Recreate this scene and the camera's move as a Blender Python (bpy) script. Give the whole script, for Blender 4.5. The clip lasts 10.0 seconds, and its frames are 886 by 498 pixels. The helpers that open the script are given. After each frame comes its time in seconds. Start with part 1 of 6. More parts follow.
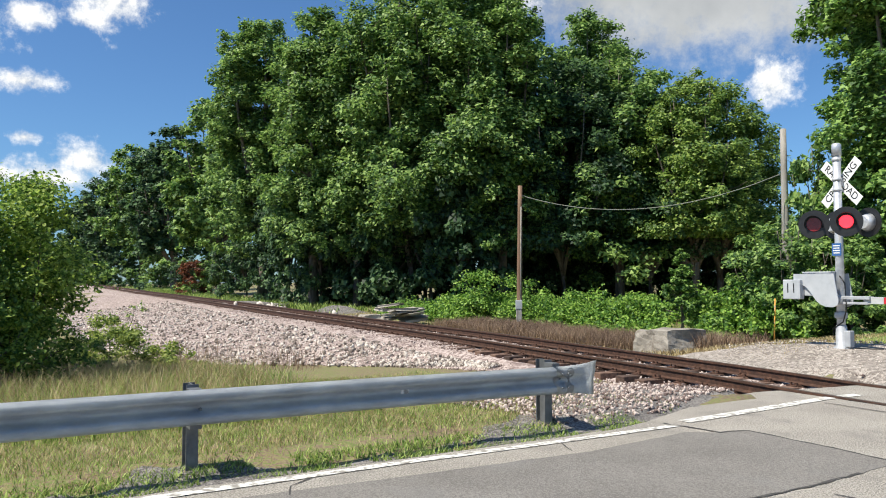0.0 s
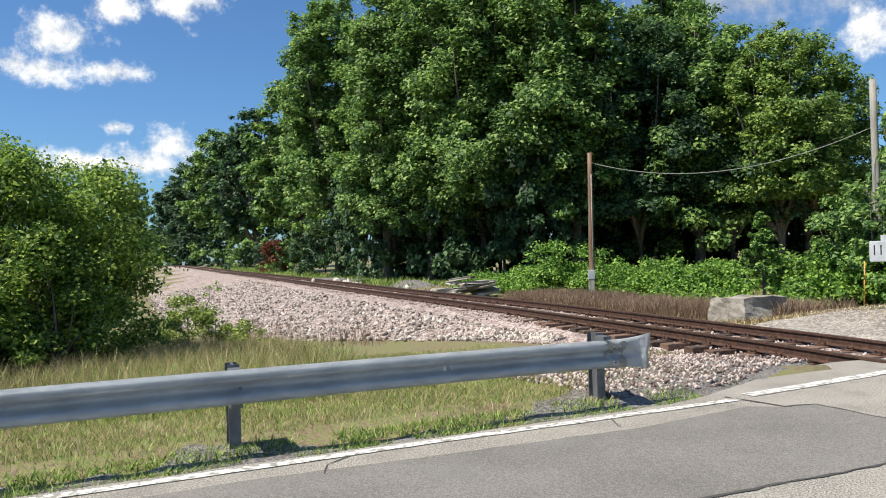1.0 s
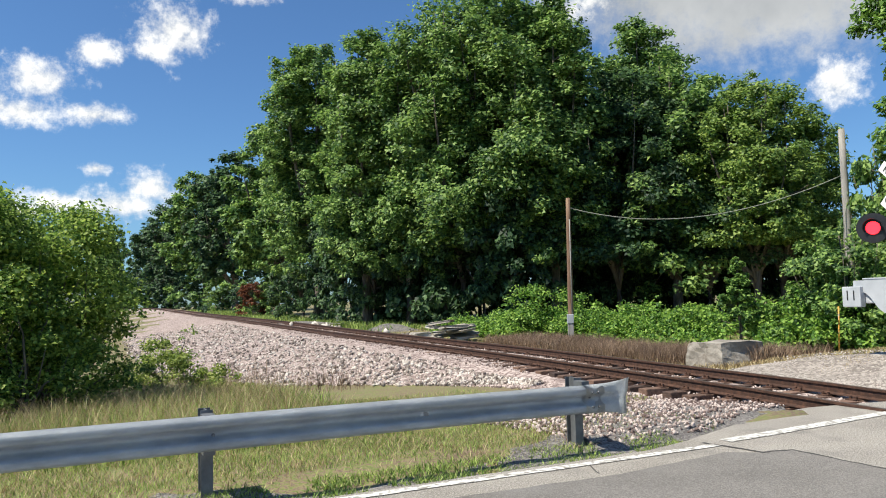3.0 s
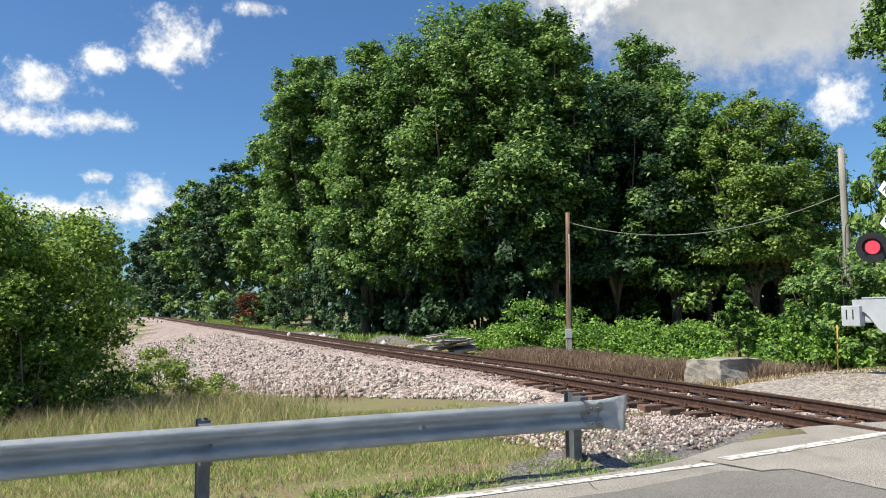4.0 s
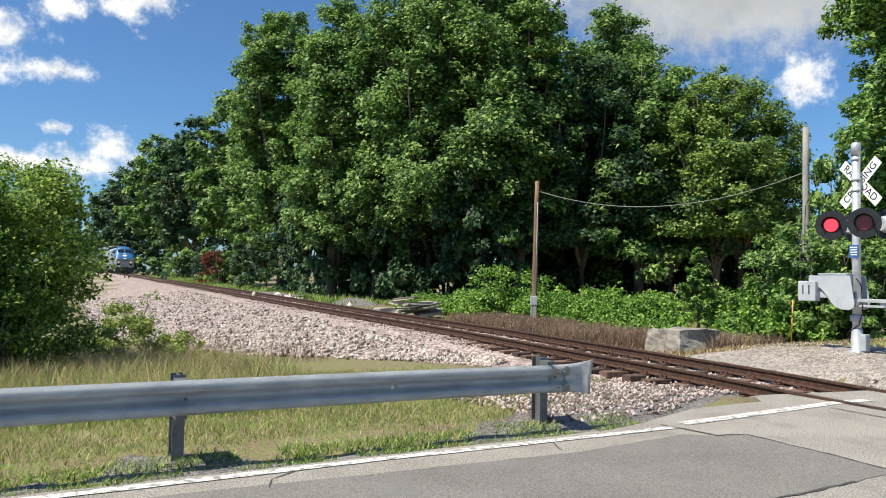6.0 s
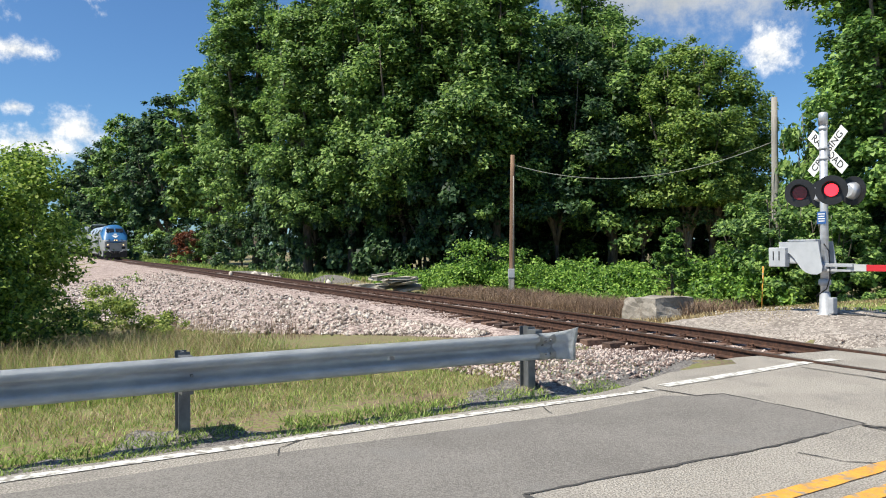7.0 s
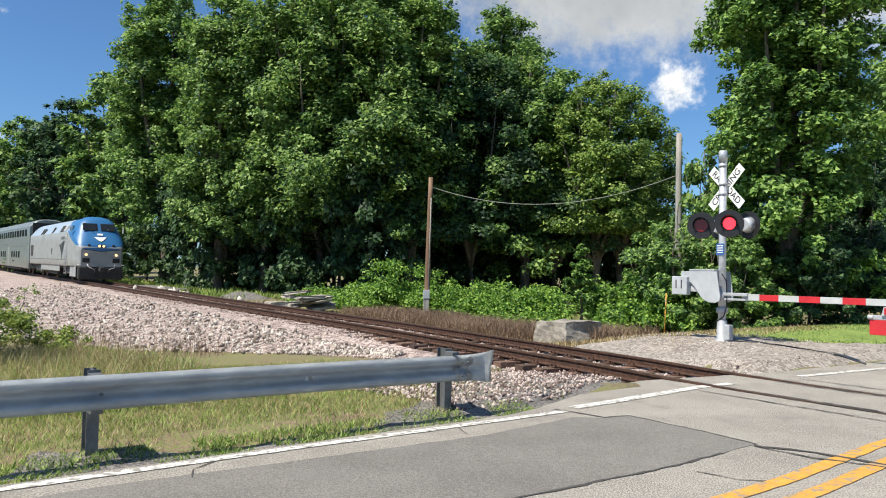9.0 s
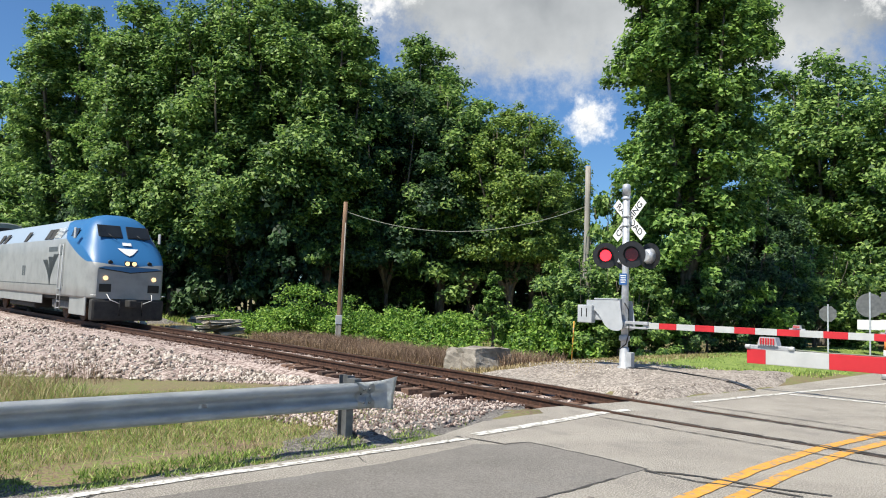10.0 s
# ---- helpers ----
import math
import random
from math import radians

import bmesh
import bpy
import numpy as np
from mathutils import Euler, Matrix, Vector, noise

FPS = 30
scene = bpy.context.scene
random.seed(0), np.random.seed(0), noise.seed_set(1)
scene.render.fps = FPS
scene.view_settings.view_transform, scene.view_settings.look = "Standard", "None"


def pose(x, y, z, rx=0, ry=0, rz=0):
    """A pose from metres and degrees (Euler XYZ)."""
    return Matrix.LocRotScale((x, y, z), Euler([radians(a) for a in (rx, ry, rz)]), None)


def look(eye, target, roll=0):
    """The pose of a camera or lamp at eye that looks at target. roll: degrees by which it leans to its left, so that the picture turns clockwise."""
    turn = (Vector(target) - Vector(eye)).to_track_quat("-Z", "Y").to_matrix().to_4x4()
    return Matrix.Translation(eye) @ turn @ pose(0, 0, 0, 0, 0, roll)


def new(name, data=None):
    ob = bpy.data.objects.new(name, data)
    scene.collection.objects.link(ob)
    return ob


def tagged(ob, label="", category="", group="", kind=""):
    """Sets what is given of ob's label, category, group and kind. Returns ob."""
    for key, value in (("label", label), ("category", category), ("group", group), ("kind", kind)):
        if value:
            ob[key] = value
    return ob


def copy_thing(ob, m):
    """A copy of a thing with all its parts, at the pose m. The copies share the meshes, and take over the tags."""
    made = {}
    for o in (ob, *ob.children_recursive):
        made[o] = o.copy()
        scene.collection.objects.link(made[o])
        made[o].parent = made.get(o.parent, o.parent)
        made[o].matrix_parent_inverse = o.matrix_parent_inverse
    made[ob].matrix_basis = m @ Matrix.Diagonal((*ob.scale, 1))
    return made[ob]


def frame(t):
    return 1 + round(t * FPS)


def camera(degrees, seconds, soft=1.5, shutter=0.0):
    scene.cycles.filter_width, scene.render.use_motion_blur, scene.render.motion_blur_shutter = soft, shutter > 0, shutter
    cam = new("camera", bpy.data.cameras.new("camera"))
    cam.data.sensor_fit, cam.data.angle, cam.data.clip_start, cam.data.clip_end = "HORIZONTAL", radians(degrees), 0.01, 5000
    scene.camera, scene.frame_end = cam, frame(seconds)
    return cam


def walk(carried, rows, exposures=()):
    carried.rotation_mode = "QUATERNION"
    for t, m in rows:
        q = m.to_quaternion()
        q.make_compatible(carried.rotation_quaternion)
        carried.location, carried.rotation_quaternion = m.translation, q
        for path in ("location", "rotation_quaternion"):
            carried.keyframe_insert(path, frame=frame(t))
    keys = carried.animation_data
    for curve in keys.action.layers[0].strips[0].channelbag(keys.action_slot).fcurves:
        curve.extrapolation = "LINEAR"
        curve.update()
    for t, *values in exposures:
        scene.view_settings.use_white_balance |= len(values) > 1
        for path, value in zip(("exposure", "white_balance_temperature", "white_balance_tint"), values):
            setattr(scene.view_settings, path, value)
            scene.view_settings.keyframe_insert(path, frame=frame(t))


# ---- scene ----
cam = camera(62.03, 10.0, soft=1.0)
# seconds, x, y, z, yaw, pitch, roll of the hand-held camera
PATH = [
    (0, -0.206, 0.017, 1.576, 0.42, 2.73, -0.18),
    (0.5, -0.022, 0.165, 1.589, 2.02, 1.93, -0.82),
    (1, 0.167, 0.214, 1.590, 6.57, 0.69, -1.83),
    (1.5, 0.212, 0.201, 1.584, 6.95, 1.12, -0.93),
    (2, 0.211, 0.215, 1.592, 4.73, 2.35, -1.56),
    (2.5, 0.197, 0.206, 1.592, 5.02, 3.26, -1.88),
    (4, 0.165, 0.201, 1.601, 4.79, 5.00, -0.76),
    (4.5, 0.135, 0.192, 1.599, 5.23, 5.04, -0.59),
    (5, 0.073, 0.185, 1.599, 5.39, 4.67, -0.04),
    (5.5, 0.024, 0.161, 1.592, 4.04, 3.67, 0.78),
    (6, 0.075, 0.096, 1.587, 2.16, 2.27, 0.91),
    (7.5, -0.188, -0.242, 1.580, -0.98, 0.05, -0.78),
    (8, -0.217, -0.254, 1.599, -3.82, 0.45, 0.78),
    (8.5, -0.207, -0.270, 1.595, -5.34, 1.11, 1.20),
    (9, -0.174, -0.283, 1.606, -6.54, 1.91, 1.11),
    (9.5, -0.124, -0.295, 1.614, -8.38, 2.76, 1.46),
    (10, -0.029, -0.325, 1.619, -12.88, 4.07, 1.83),
]
walk(cam, [(t, pose(x, y, z, 90 + p, 0, w) @ pose(0, 0, 0, 0, 0, r)) for t, x, y, z, w, p, r in PATH],
     exposures=[(0, 0.58, 6800, 8), (10, 0.58, 6800, 8)])

# ---- sky and sun ----
SUN_AZ, SUN_EL = Vector((-0.87, -0.49, 0)), 57.0   # towards the sun, in plan


def world_sky():
    w = bpy.data.worlds.new("sky")
    scene.world = w
    w.use_nodes = True
    nt = w.node_tree
    N, L = nt.nodes, nt.links
    N.clear()
    out = N.new("ShaderNodeOutputWorld")
    sky = N.new("ShaderNodeTexSky")
    sky.sky_type, sky.sun_disc = "NISHITA", False
    sky.sun_elevation = radians(SUN_EL)
    sky.sun_rotation = math.atan2(SUN_AZ.x, SUN_AZ.y)
    sky.altitude, sky.air_density, sky.dust_density, sky.ozone_density = 150, 1.0, 0.6, 2.5
    bg = N.new("ShaderNodeBackground")
    bg.inputs["Strength"].default_value = SKY_STRENGTH
    tint = N.new("ShaderNodeMix")
    tint.data_type, tint.blend_type = "RGBA", "MULTIPLY"
    tint.inputs[0].default_value = 1.0
    tint.inputs[7].default_value = (0.43, 0.64, 0.86, 1)
    L.new(sky.outputs[0], tint.inputs[6])
    tc = N.new("ShaderNodeTexCoord")
    n1 = N.new("ShaderNodeTexNoise")
    n1.inputs["Scale"].default_value, n1.inputs["Detail"].default_value, n1.inputs["Roughness"].default_value = 30, 11, 0.66
    L.new(tc.outputs["Generated"], n1.inputs["Vector"])
    warp = N.new("ShaderNodeMath")
    warp.operation, warp.inputs[1].default_value, warp.inputs[2].default_value = "MULTIPLY_ADD", 2.6, -1.3
    L.new(n1.outputs["Fac"], warp.inputs[0])

    def blob(az, el, wide, high):
        c = Vector((math.sin(radians(az)) * math.cos(radians(el)), math.cos(radians(az)) * math.cos(radians(el)), math.sin(radians(el))))
        sub = N.new("ShaderNodeVectorMath")
        sub.operation, sub.inputs[1].default_value = "SUBTRACT", c
        L.new(tc.outputs["Generated"], sub.inputs[0])
        mul = N.new("ShaderNodeVectorMath")
        mul.operation = "MULTIPLY"
        mul.inputs[1].default_value = (1.15 / radians(wide), 1.15 / radians(wide), 1.15 / radians(high))
        L.new(sub.outputs[0], mul.inputs[0])
        ln = N.new("ShaderNodeVectorMath")
        ln.operation = "LENGTH"
        L.new(mul.outputs[0], ln.inputs[0])
        inv = N.new("ShaderNodeMath")
        inv.operation, inv.inputs[0].default_value = "SUBTRACT", 1.0
        L.new(ln.outputs["Value"], inv.inputs[1])
        return inv.outputs[0]

    def top_of(values):
        acc = values[0]
        for v in values[1:]:
            m = N.new("ShaderNodeMath")
            m.operation = "MAXIMUM"
            L.new(acc, m.inputs[0]), L.new(v, m.inputs[1])
            acc = m.outputs[0]
        return acc

    def edge(v, lo, hi, amount=1.0):
        add = N.new("ShaderNodeMath")
        add.operation = "MULTIPLY_ADD"
        add.inputs[1].default_value = amount
        L.new(warp.outputs[0], add.inputs[0]), L.new(v, add.inputs[2])
        mr = N.new("ShaderNodeMapRange")
        mr.interpolation_type = "SMOOTHSTEP"
        mr.inputs["From Min"].default_value, mr.inputs["From Max"].default_value = lo, hi
        L.new(add.outputs[0], mr.inputs["Value"])
        return mr.outputs[0]

    white = edge(top_of([blob(*b) for b in CUMULUS]), -0.04, 0.90)
    grey = edge(top_of([blob(*b) for b in OVERCAST]), -0.05, 0.45, 0.30)
    # the rest of the sky carries scattered cloud too
    n2 = N.new("ShaderNodeTexNoise")
    n2.inputs["Scale"].default_value, n2.inputs["Detail"].default_value = 4.2, 7
    L.new(tc.outputs["Generated"], n2.inputs["Vector"])
    shade = N.new("ShaderNodeValToRGB")
    shade.color_ramp.elements[0].position, shade.color_ramp.elements[0].color = 0.36, CLOUD_DARK
    shade.color_ramp.elements[1].position, shade.color_ramp.elements[1].color = 0.62, CLOUD_MID
    L.new(n2.outputs["Fac"], shade.inputs[0])
    puff = N.new("ShaderNodeValToRGB")
    puff.color_ramp.elements[0].position, puff.color_ramp.elements[0].color = 0.30, CLOUD_MID
    puff.color_ramp.elements[1].position, puff.color_ramp.elements[1].color = 0.60, CLOUD_LIGHT
    L.new(n1.outputs["Fac"], puff.inputs[0])
    a = N.new("ShaderNodeMix")
    a.data_type = "RGBA"
    L.new(grey, a.inputs[0]), L.new(tint.outputs[2], a.inputs[6]), L.new(shade.outputs[0], a.inputs[7])
    b = N.new("ShaderNodeMix")
    b.data_type = "RGBA"
    L.new(white, b.inputs[0]), L.new(a.outputs[2], b.inputs[6]), L.new(puff.outputs[0], b.inputs[7])
    L.new(b.outputs[2], bg.inputs["Color"])
    L.new(bg.outputs[0], out.inputs[0])


# azimuth (right of +y), elevation, width, height in degrees
CUMULUS = [(-24.9, 19.8, 3.9, 2.9), (-26.2, 18.4, 2.3, 1.3), (-30.1, 17.9, 2.6, 1.2), (-33.8, 15.7, 3.3, 2.0), (-34.9, 13.5, 3.0, 1.4), (-36.4, 13.8, 1.8, 1.3), (-30.3, 13.7, 2.9, 1.1),
           (-30.2, 10.0, 1.3, 0.7), (-28.9, 7.4, 4.8, 1.7), (-26.5, 8.7, 2.9, 1.7), (-32.6, 7.5, 3.3, 1.2), (-19.3, 22.6, 2.5, 0.8), (-34.6, 6.8, 2.0, 0.9), (23.9, 14.0, 2.2, 2.4), (7, 23, 3.5, 3),
           (-60, 15, 7, 3), (70, 20, 12, 5), (120, 25, 14, 6), (-110, 30, 12, 6), (170, 20, 16, 6), (48, 22, 6, 4)]
OVERCAST = [(20, 25, 20, 11), (38, 25, 16, 12), (15, 42, 30, 14), (7, 27, 8, 7)]
SKY_STRENGTH = 0.11
CLOUD_DARK, CLOUD_MID, CLOUD_LIGHT = (1.9, 2.1, 2.35, 1), (4.5, 4.7, 5.0, 1), (7.2, 7.3, 7.5, 1)
world_sky()

sun = new("sun", bpy.data.lights.new("sun", "SUN"))
sun.data.energy, sun.data.angle, sun.data.color = 4.6, radians(0.55), (1.0, 0.95, 0.86)
_h = SUN_AZ.normalized() * math.cos(radians(SUN_EL))
sun.matrix_world = look((0, 0, 60), Vector((0, 0, 60)) - Vector((_h.x, _h.y, math.sin(radians(SUN_EL)))))


# ---- materials ----
def material(name, colors, scale=4.0, rough=0.8, metal=0.0, bump=0.0, bump_scale=40.0, fine=0.0, fine_scale=120.0, coat=0.0, island=0.0, objrand=0.0,
             leaf=0.0, voronoi=0.0, spots=None, stretch=(1, 1, 1), detail=6.0):
    """Mottled surface: a ramp of colours over noise, a fine grain, bump; optional per-piece variation, leaf translucency, stone cells, stains."""
    m = bpy.data.materials.new(name)
    m.use_nodes = True
    nt = m.node_tree
    N, L = nt.nodes, nt.links
    p = N["Principled BSDF"]
    p.inputs["Roughness"].default_value, p.inputs["Metallic"].default_value = rough, metal
    p.inputs["Coat Weight"].default_value = coat
    tc = N.new("ShaderNodeTexCoord")
    mp = N.new("ShaderNodeMapping")
    mp.inputs["Scale"].default_value = stretch
    L.new(tc.outputs["Object"], mp.inputs["Vector"])
    vec = mp.outputs[0]
    n = N.new("ShaderNodeTexNoise")
    n.inputs["Scale"].default_value, n.inputs["Detail"].default_value, n.inputs["Roughness"].default_value = scale, detail, 0.6
    L.new(vec, n.inputs["Vector"])
    fac = n.outputs["Fac"]

    def mixin(fac, other, amount):
        k = N.new("ShaderNodeMath")
        k.operation, k.inputs[1].default_value, k.inputs[2].default_value = "MULTIPLY_ADD", amount, -amount / 2
        L.new(other, k.inputs[0])
        s = N.new("ShaderNodeMath")
        s.operation = "ADD"
        L.new(fac, s.inputs[0]), L.new(k.outputs[0], s.inputs[1])
        return s.outputs[0]

    if fine:
        g = N.new("ShaderNodeTexNoise")
        g.inputs["Scale"].default_value, g.inputs["Detail"].default_value = fine_scale, 3
        L.new(vec, g.inputs["Vector"])
        fac = mixin(fac, g.outputs["Fac"], fine)
    if voronoi:
        v = N.new("ShaderNodeTexVoronoi")
        v.inputs["Scale"].default_value = voronoi
        L.new(vec, v.inputs["Vector"])
        sp = N.new("ShaderNodeSeparateColor")
        L.new(v.outputs["Color"], sp.inputs[0])
        fac = mixin(fac, sp.outputs[0], 0.7)
    if island:
        gi = N.new("ShaderNodeNewGeometry")
        fac = mixin(fac, gi.outputs["Random Per Island"], island)
    if objrand:
        oi = N.new("ShaderNodeObjectInfo")
        fac = mixin(fac, oi.outputs["Random"], objrand)
    r = N.new("ShaderNodeValToRGB")
    r.color_ramp.elements[0].position, r.color_ramp.elements[1].position = 0.28, 0.72
    r.color_ramp.elements[0].color, r.color_ramp.elements[1].color = (*colors[0], 1), (*colors[-1], 1)
    for i, c in enumerate(colors[1:-1], 1):
        e = r.color_ramp.elements.new(0.28 + 0.44 * i / (len(colors) - 1))
        e.color = (*c, 1)
    L.new(fac, r.inputs[0])
    col = r.outputs[0]
    if spots:
        scol, sscale, lo, hi = spots
        s = N.new("ShaderNodeTexNoise")
        s.inputs["Scale"].default_value, s.inputs["Detail"].default_value = sscale, 7
        L.new(vec, s.inputs["Vector"])
        mr = N.new("ShaderNodeMapRange")
        mr.inputs["From Min"].default_value, mr.inputs["From Max"].default_value = lo, hi
        L.new(s.outputs["Fac"], mr.inputs["Value"])
        mx = N.new("ShaderNodeMix")
        mx.data_type = "RGBA"
        mx.inputs[7].default_value = (*scol, 1)
        L.new(mr.outputs[0], mx.inputs[0]), L.new(col, mx.inputs[6])
        col = mx.outputs[2]
    L.new(col, p.inputs["Base Color"])
    if bump:
        b = N.new("ShaderNodeBump")
        b.inputs["Strength"].default_value, b.inputs["Distance"].default_value = bump, 0.02
        if voronoi:
            L.new(v.outputs["Distance"], b.inputs["Height"])
        else:
            bn = N.new("ShaderNodeTexNoise")
            bn.inputs["Scale"].default_value, bn.inputs["Detail"].default_value = bump_scale, 5
            L.new(vec, bn.inputs["Vector"])
            L.new(bn.outputs["Fac"], b.inputs["Height"])
        L.new(b.outputs[0], p.inputs["Normal"])
    if leaf:
        tr = N.new("ShaderNodeBsdfTranslucent")
        L.new(col, tr.inputs["Color"])
        ms = N.new("ShaderNodeMixShader")
        ms.inputs[0].default_value = leaf
        L.new(p.outputs[0], ms.inputs[1]), L.new(tr.outputs[0], ms.inputs[2])
        L.new(ms.outputs[0], N["Material Output"].inputs["Surface"])
    return m


def glow(name, color, strength):
    m = bpy.data.materials.new(name)
    m.use_nodes = True
    p = m.node_tree.nodes["Principled BSDF"]
    p.inputs["Base Color"].default_value = (*color, 1)
    p.inputs["Emission Color"].default_value = (*color, 1)
    p.inputs["Emission Strength"].default_value = strength
    return m


ASPHALT = material("old_asphalt", [(0.225, 0.205, 0.178), (0.345, 0.318, 0.278), (0.44, 0.405, 0.355)], 0.9, 0.9, bump=1.0, bump_scale=80, fine=3.6, fine_scale=60, spots=((0.19, 0.178, 0.16), 1.6, 0.56, 0.85))
PATCH = material("patch_asphalt", [(0.135, 0.125, 0.113), (0.182, 0.169, 0.154), (0.235, 0.22, 0.20)], 0.7, 0.88, bump=0.5, bump_scale=130, fine=2.2, fine_scale=75, spots=((0.20, 0.195, 0.185), 1.2, 0.58, 0.85))
WHITE_PAINT = material("road_white", [(0.40, 0.38, 0.34), (0.66, 0.65, 0.61), (0.72, 0.71, 0.68)], 9, 0.7, fine=0.6, fine_scale=60, bump=0.3, spots=((0.27, 0.25, 0.22), 13, 0.51, 0.60))
YELLOW_PAINT = material("road_yellow", [(0.40, 0.24, 0.09), (0.66, 0.31, 0.045), (0.76, 0.37, 0.07)], 8, 0.7, fine=0.6, fine_scale=60, bump=0.3, spots=((0.27, 0.24, 0.20), 11, 0.53, 0.64))
TAR = material("crack_tar", [(0.04, 0.038, 0.036), (0.08, 0.075, 0.07)], 20, 0.8)
GALV = material("galvanised", [(0.42, 0.45, 0.475), (0.54, 0.57, 0.595), (0.66, 0.69, 0.705)], 3.5, 0.40, metal=0.25, bump=0.08, bump_scale=60, fine=0.25, fine_scale=300, stretch=(1, 1, 3))
GALV_WORN = material("galvanised_scuffed", [(0.42, 0.43, 0.43), (0.58, 0.60, 0.60), (0.70, 0.72, 0.72)], 6, 0.55, metal=0.1, bump=0.2, bump_scale=30, fine=0.4)
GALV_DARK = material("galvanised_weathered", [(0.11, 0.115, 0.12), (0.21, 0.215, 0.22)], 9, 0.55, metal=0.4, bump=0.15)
RUST = material("rusty_rail", [(0.032, 0.017, 0.012), (0.068, 0.033, 0.021), (0.13, 0.062, 0.038)], 14, 0.75, metal=0.2, bump=0.3, fine=0.3)
RAIL_TOP = material("rail_running_top", [(0.10, 0.075, 0.065), (0.20, 0.16, 0.14)], 6, 0.45, metal=0.7, bump=0.05)
TIE = material("old_tie_wood", [(0.055, 0.035, 0.028), (0.115, 0.068, 0.048), (0.20, 0.12, 0.085)], 3, 0.9, bump=0.6, bump_scale=30, fine=0.4, objrand=0.5, stretch=(6, 1, 6))
BALLAST = material("ballast", [(0.18, 0.132, 0.118), (0.31, 0.242, 0.218), (0.46, 0.378, 0.342)], 1.2, 0.95, bump=1.0, voronoi=14, fine=0.5, fine_scale=60)
STONE = material("ballast_stone", [(0.14, 0.098, 0.086), (0.29, 0.222, 0.198), (0.52, 0.435, 0.39)], 2.0, 0.9, bump=0.4, bump_scale=60, island=1.1)
RIPRAP = material("limestone_riprap", [(0.15, 0.122, 0.104), (0.32, 0.272, 0.238), (0.58, 0.525, 0.47)], 2.5, 0.9, bump=0.5, bump_scale=30, island=0.8)


# ---- mesh helpers ----
def mesh_from(name, verts, faces, mat, smooth=False):
    me = bpy.data.meshes.new(name)
    verts, faces = np.asarray(verts, np.float32), np.asarray(faces, np.int32)
    k = faces.shape[1]
    me.vertices.add(len(verts))
    me.vertices.foreach_set("co", verts.ravel())
    me.loops.add(faces.size)
    me.loops.foreach_set("vertex_index", faces.ravel())
    me.polygons.add(len(faces))
    me.polygons.foreach_set("loop_start", np.arange(0, faces.size, k, dtype=np.int32))
    me.polygons.foreach_set("loop_total", np.full(len(faces), k, np.int32))
    if smooth:
        me.polygons.foreach_set("use_smooth", np.ones(len(faces), bool))
    me.update(calc_edges=True)
    me.validate()
    me.materials.append(mat)
    return me


def part(name, data, mat, parent=None, label="", m=None):
    """Links a bmesh or a mesh as one object, under a thing where given."""
    if isinstance(data, bmesh.types.BMesh):
        me = bpy.data.meshes.new(name)
        data.to_mesh(me)
        data.free()
        me.materials.append(mat)
    else:
        me = data
    ob = new(name, me)
    ob.parent = parent
    if m is not None:
        ob.matrix_basis = m
    if label:
        ob["label"] = label
    return ob


def thing(name, m, label, category, group="", kind=""):
    ob = new(name)
    ob.empty_display_size = 0.2
    ob.matrix_basis = m
    return tagged(ob, label, category, group, kind)


def box(sx, sy, sz, at=(0, 0, 0), bevel=0.0, bm=None, rot=None):
    own = bm is None
    bm = bm or bmesh.new()
    m = Matrix.Translation(at) @ (rot or Matrix()) @ Matrix.Diagonal((sx, sy, sz, 1))
    r = bmesh.ops.create_cube(bm, size=1, matrix=m)
    if bevel:
        es = list({e for v in r["verts"] for e in v.link_edges})
        bmesh.ops.bevel(bm, geom=es, offset=bevel, segments=2, profile=0.6, affect="EDGES")
    return bm


def tube(points, radii, sides=8, bm=None, cap=True):
    """A round tube along points."""
    bm = bm or bmesh.new()
    rings = []
    pts = [Vector(p) for p in points]
    for i, p in enumerate(pts):
        d = (pts[min(i + 1, len(pts) - 1)] - pts[max(i - 1, 0)]).normalized()
        q = d.to_track_quat("Z", "Y")
        r = radii[i] if hasattr(radii, "__len__") else radii
        rings.append([bm.verts.new(p + q @ Vector((r * math.cos(a), r * math.sin(a), 0))) for a in (2 * math.pi * k / sides for k in range(sides))])
    for a, b in zip(rings, rings[1:]):
        for k in range(sides):
            f = bm.faces.new((a[k], a[(k + 1) % sides], b[(k + 1) % sides], b[k]))
            f.smooth = True
    if cap:
        bm.faces.new(rings[0][::-1]), bm.faces.new(rings[-1])
    return bm


def extrude_poly(pts, z0, z1, bm=None):
    """A slab over a polygon in plan."""
    bm = bm or bmesh.new()
    lo = [bm.verts.new((x, y, z0)) for x, y in pts]
    hi = [bm.verts.new((x, y, z1)) for x, y in pts]
    bm.faces.new(hi)
    bm.faces.new(lo[::-1])
    for i in range(len(pts)):
        j = (i + 1) % len(pts)
        bm.faces.new((lo[i], lo[j], hi[j], hi[i]))
    bmesh.ops.recalc_face_normals(bm, faces=bm.faces[:])
    return bm


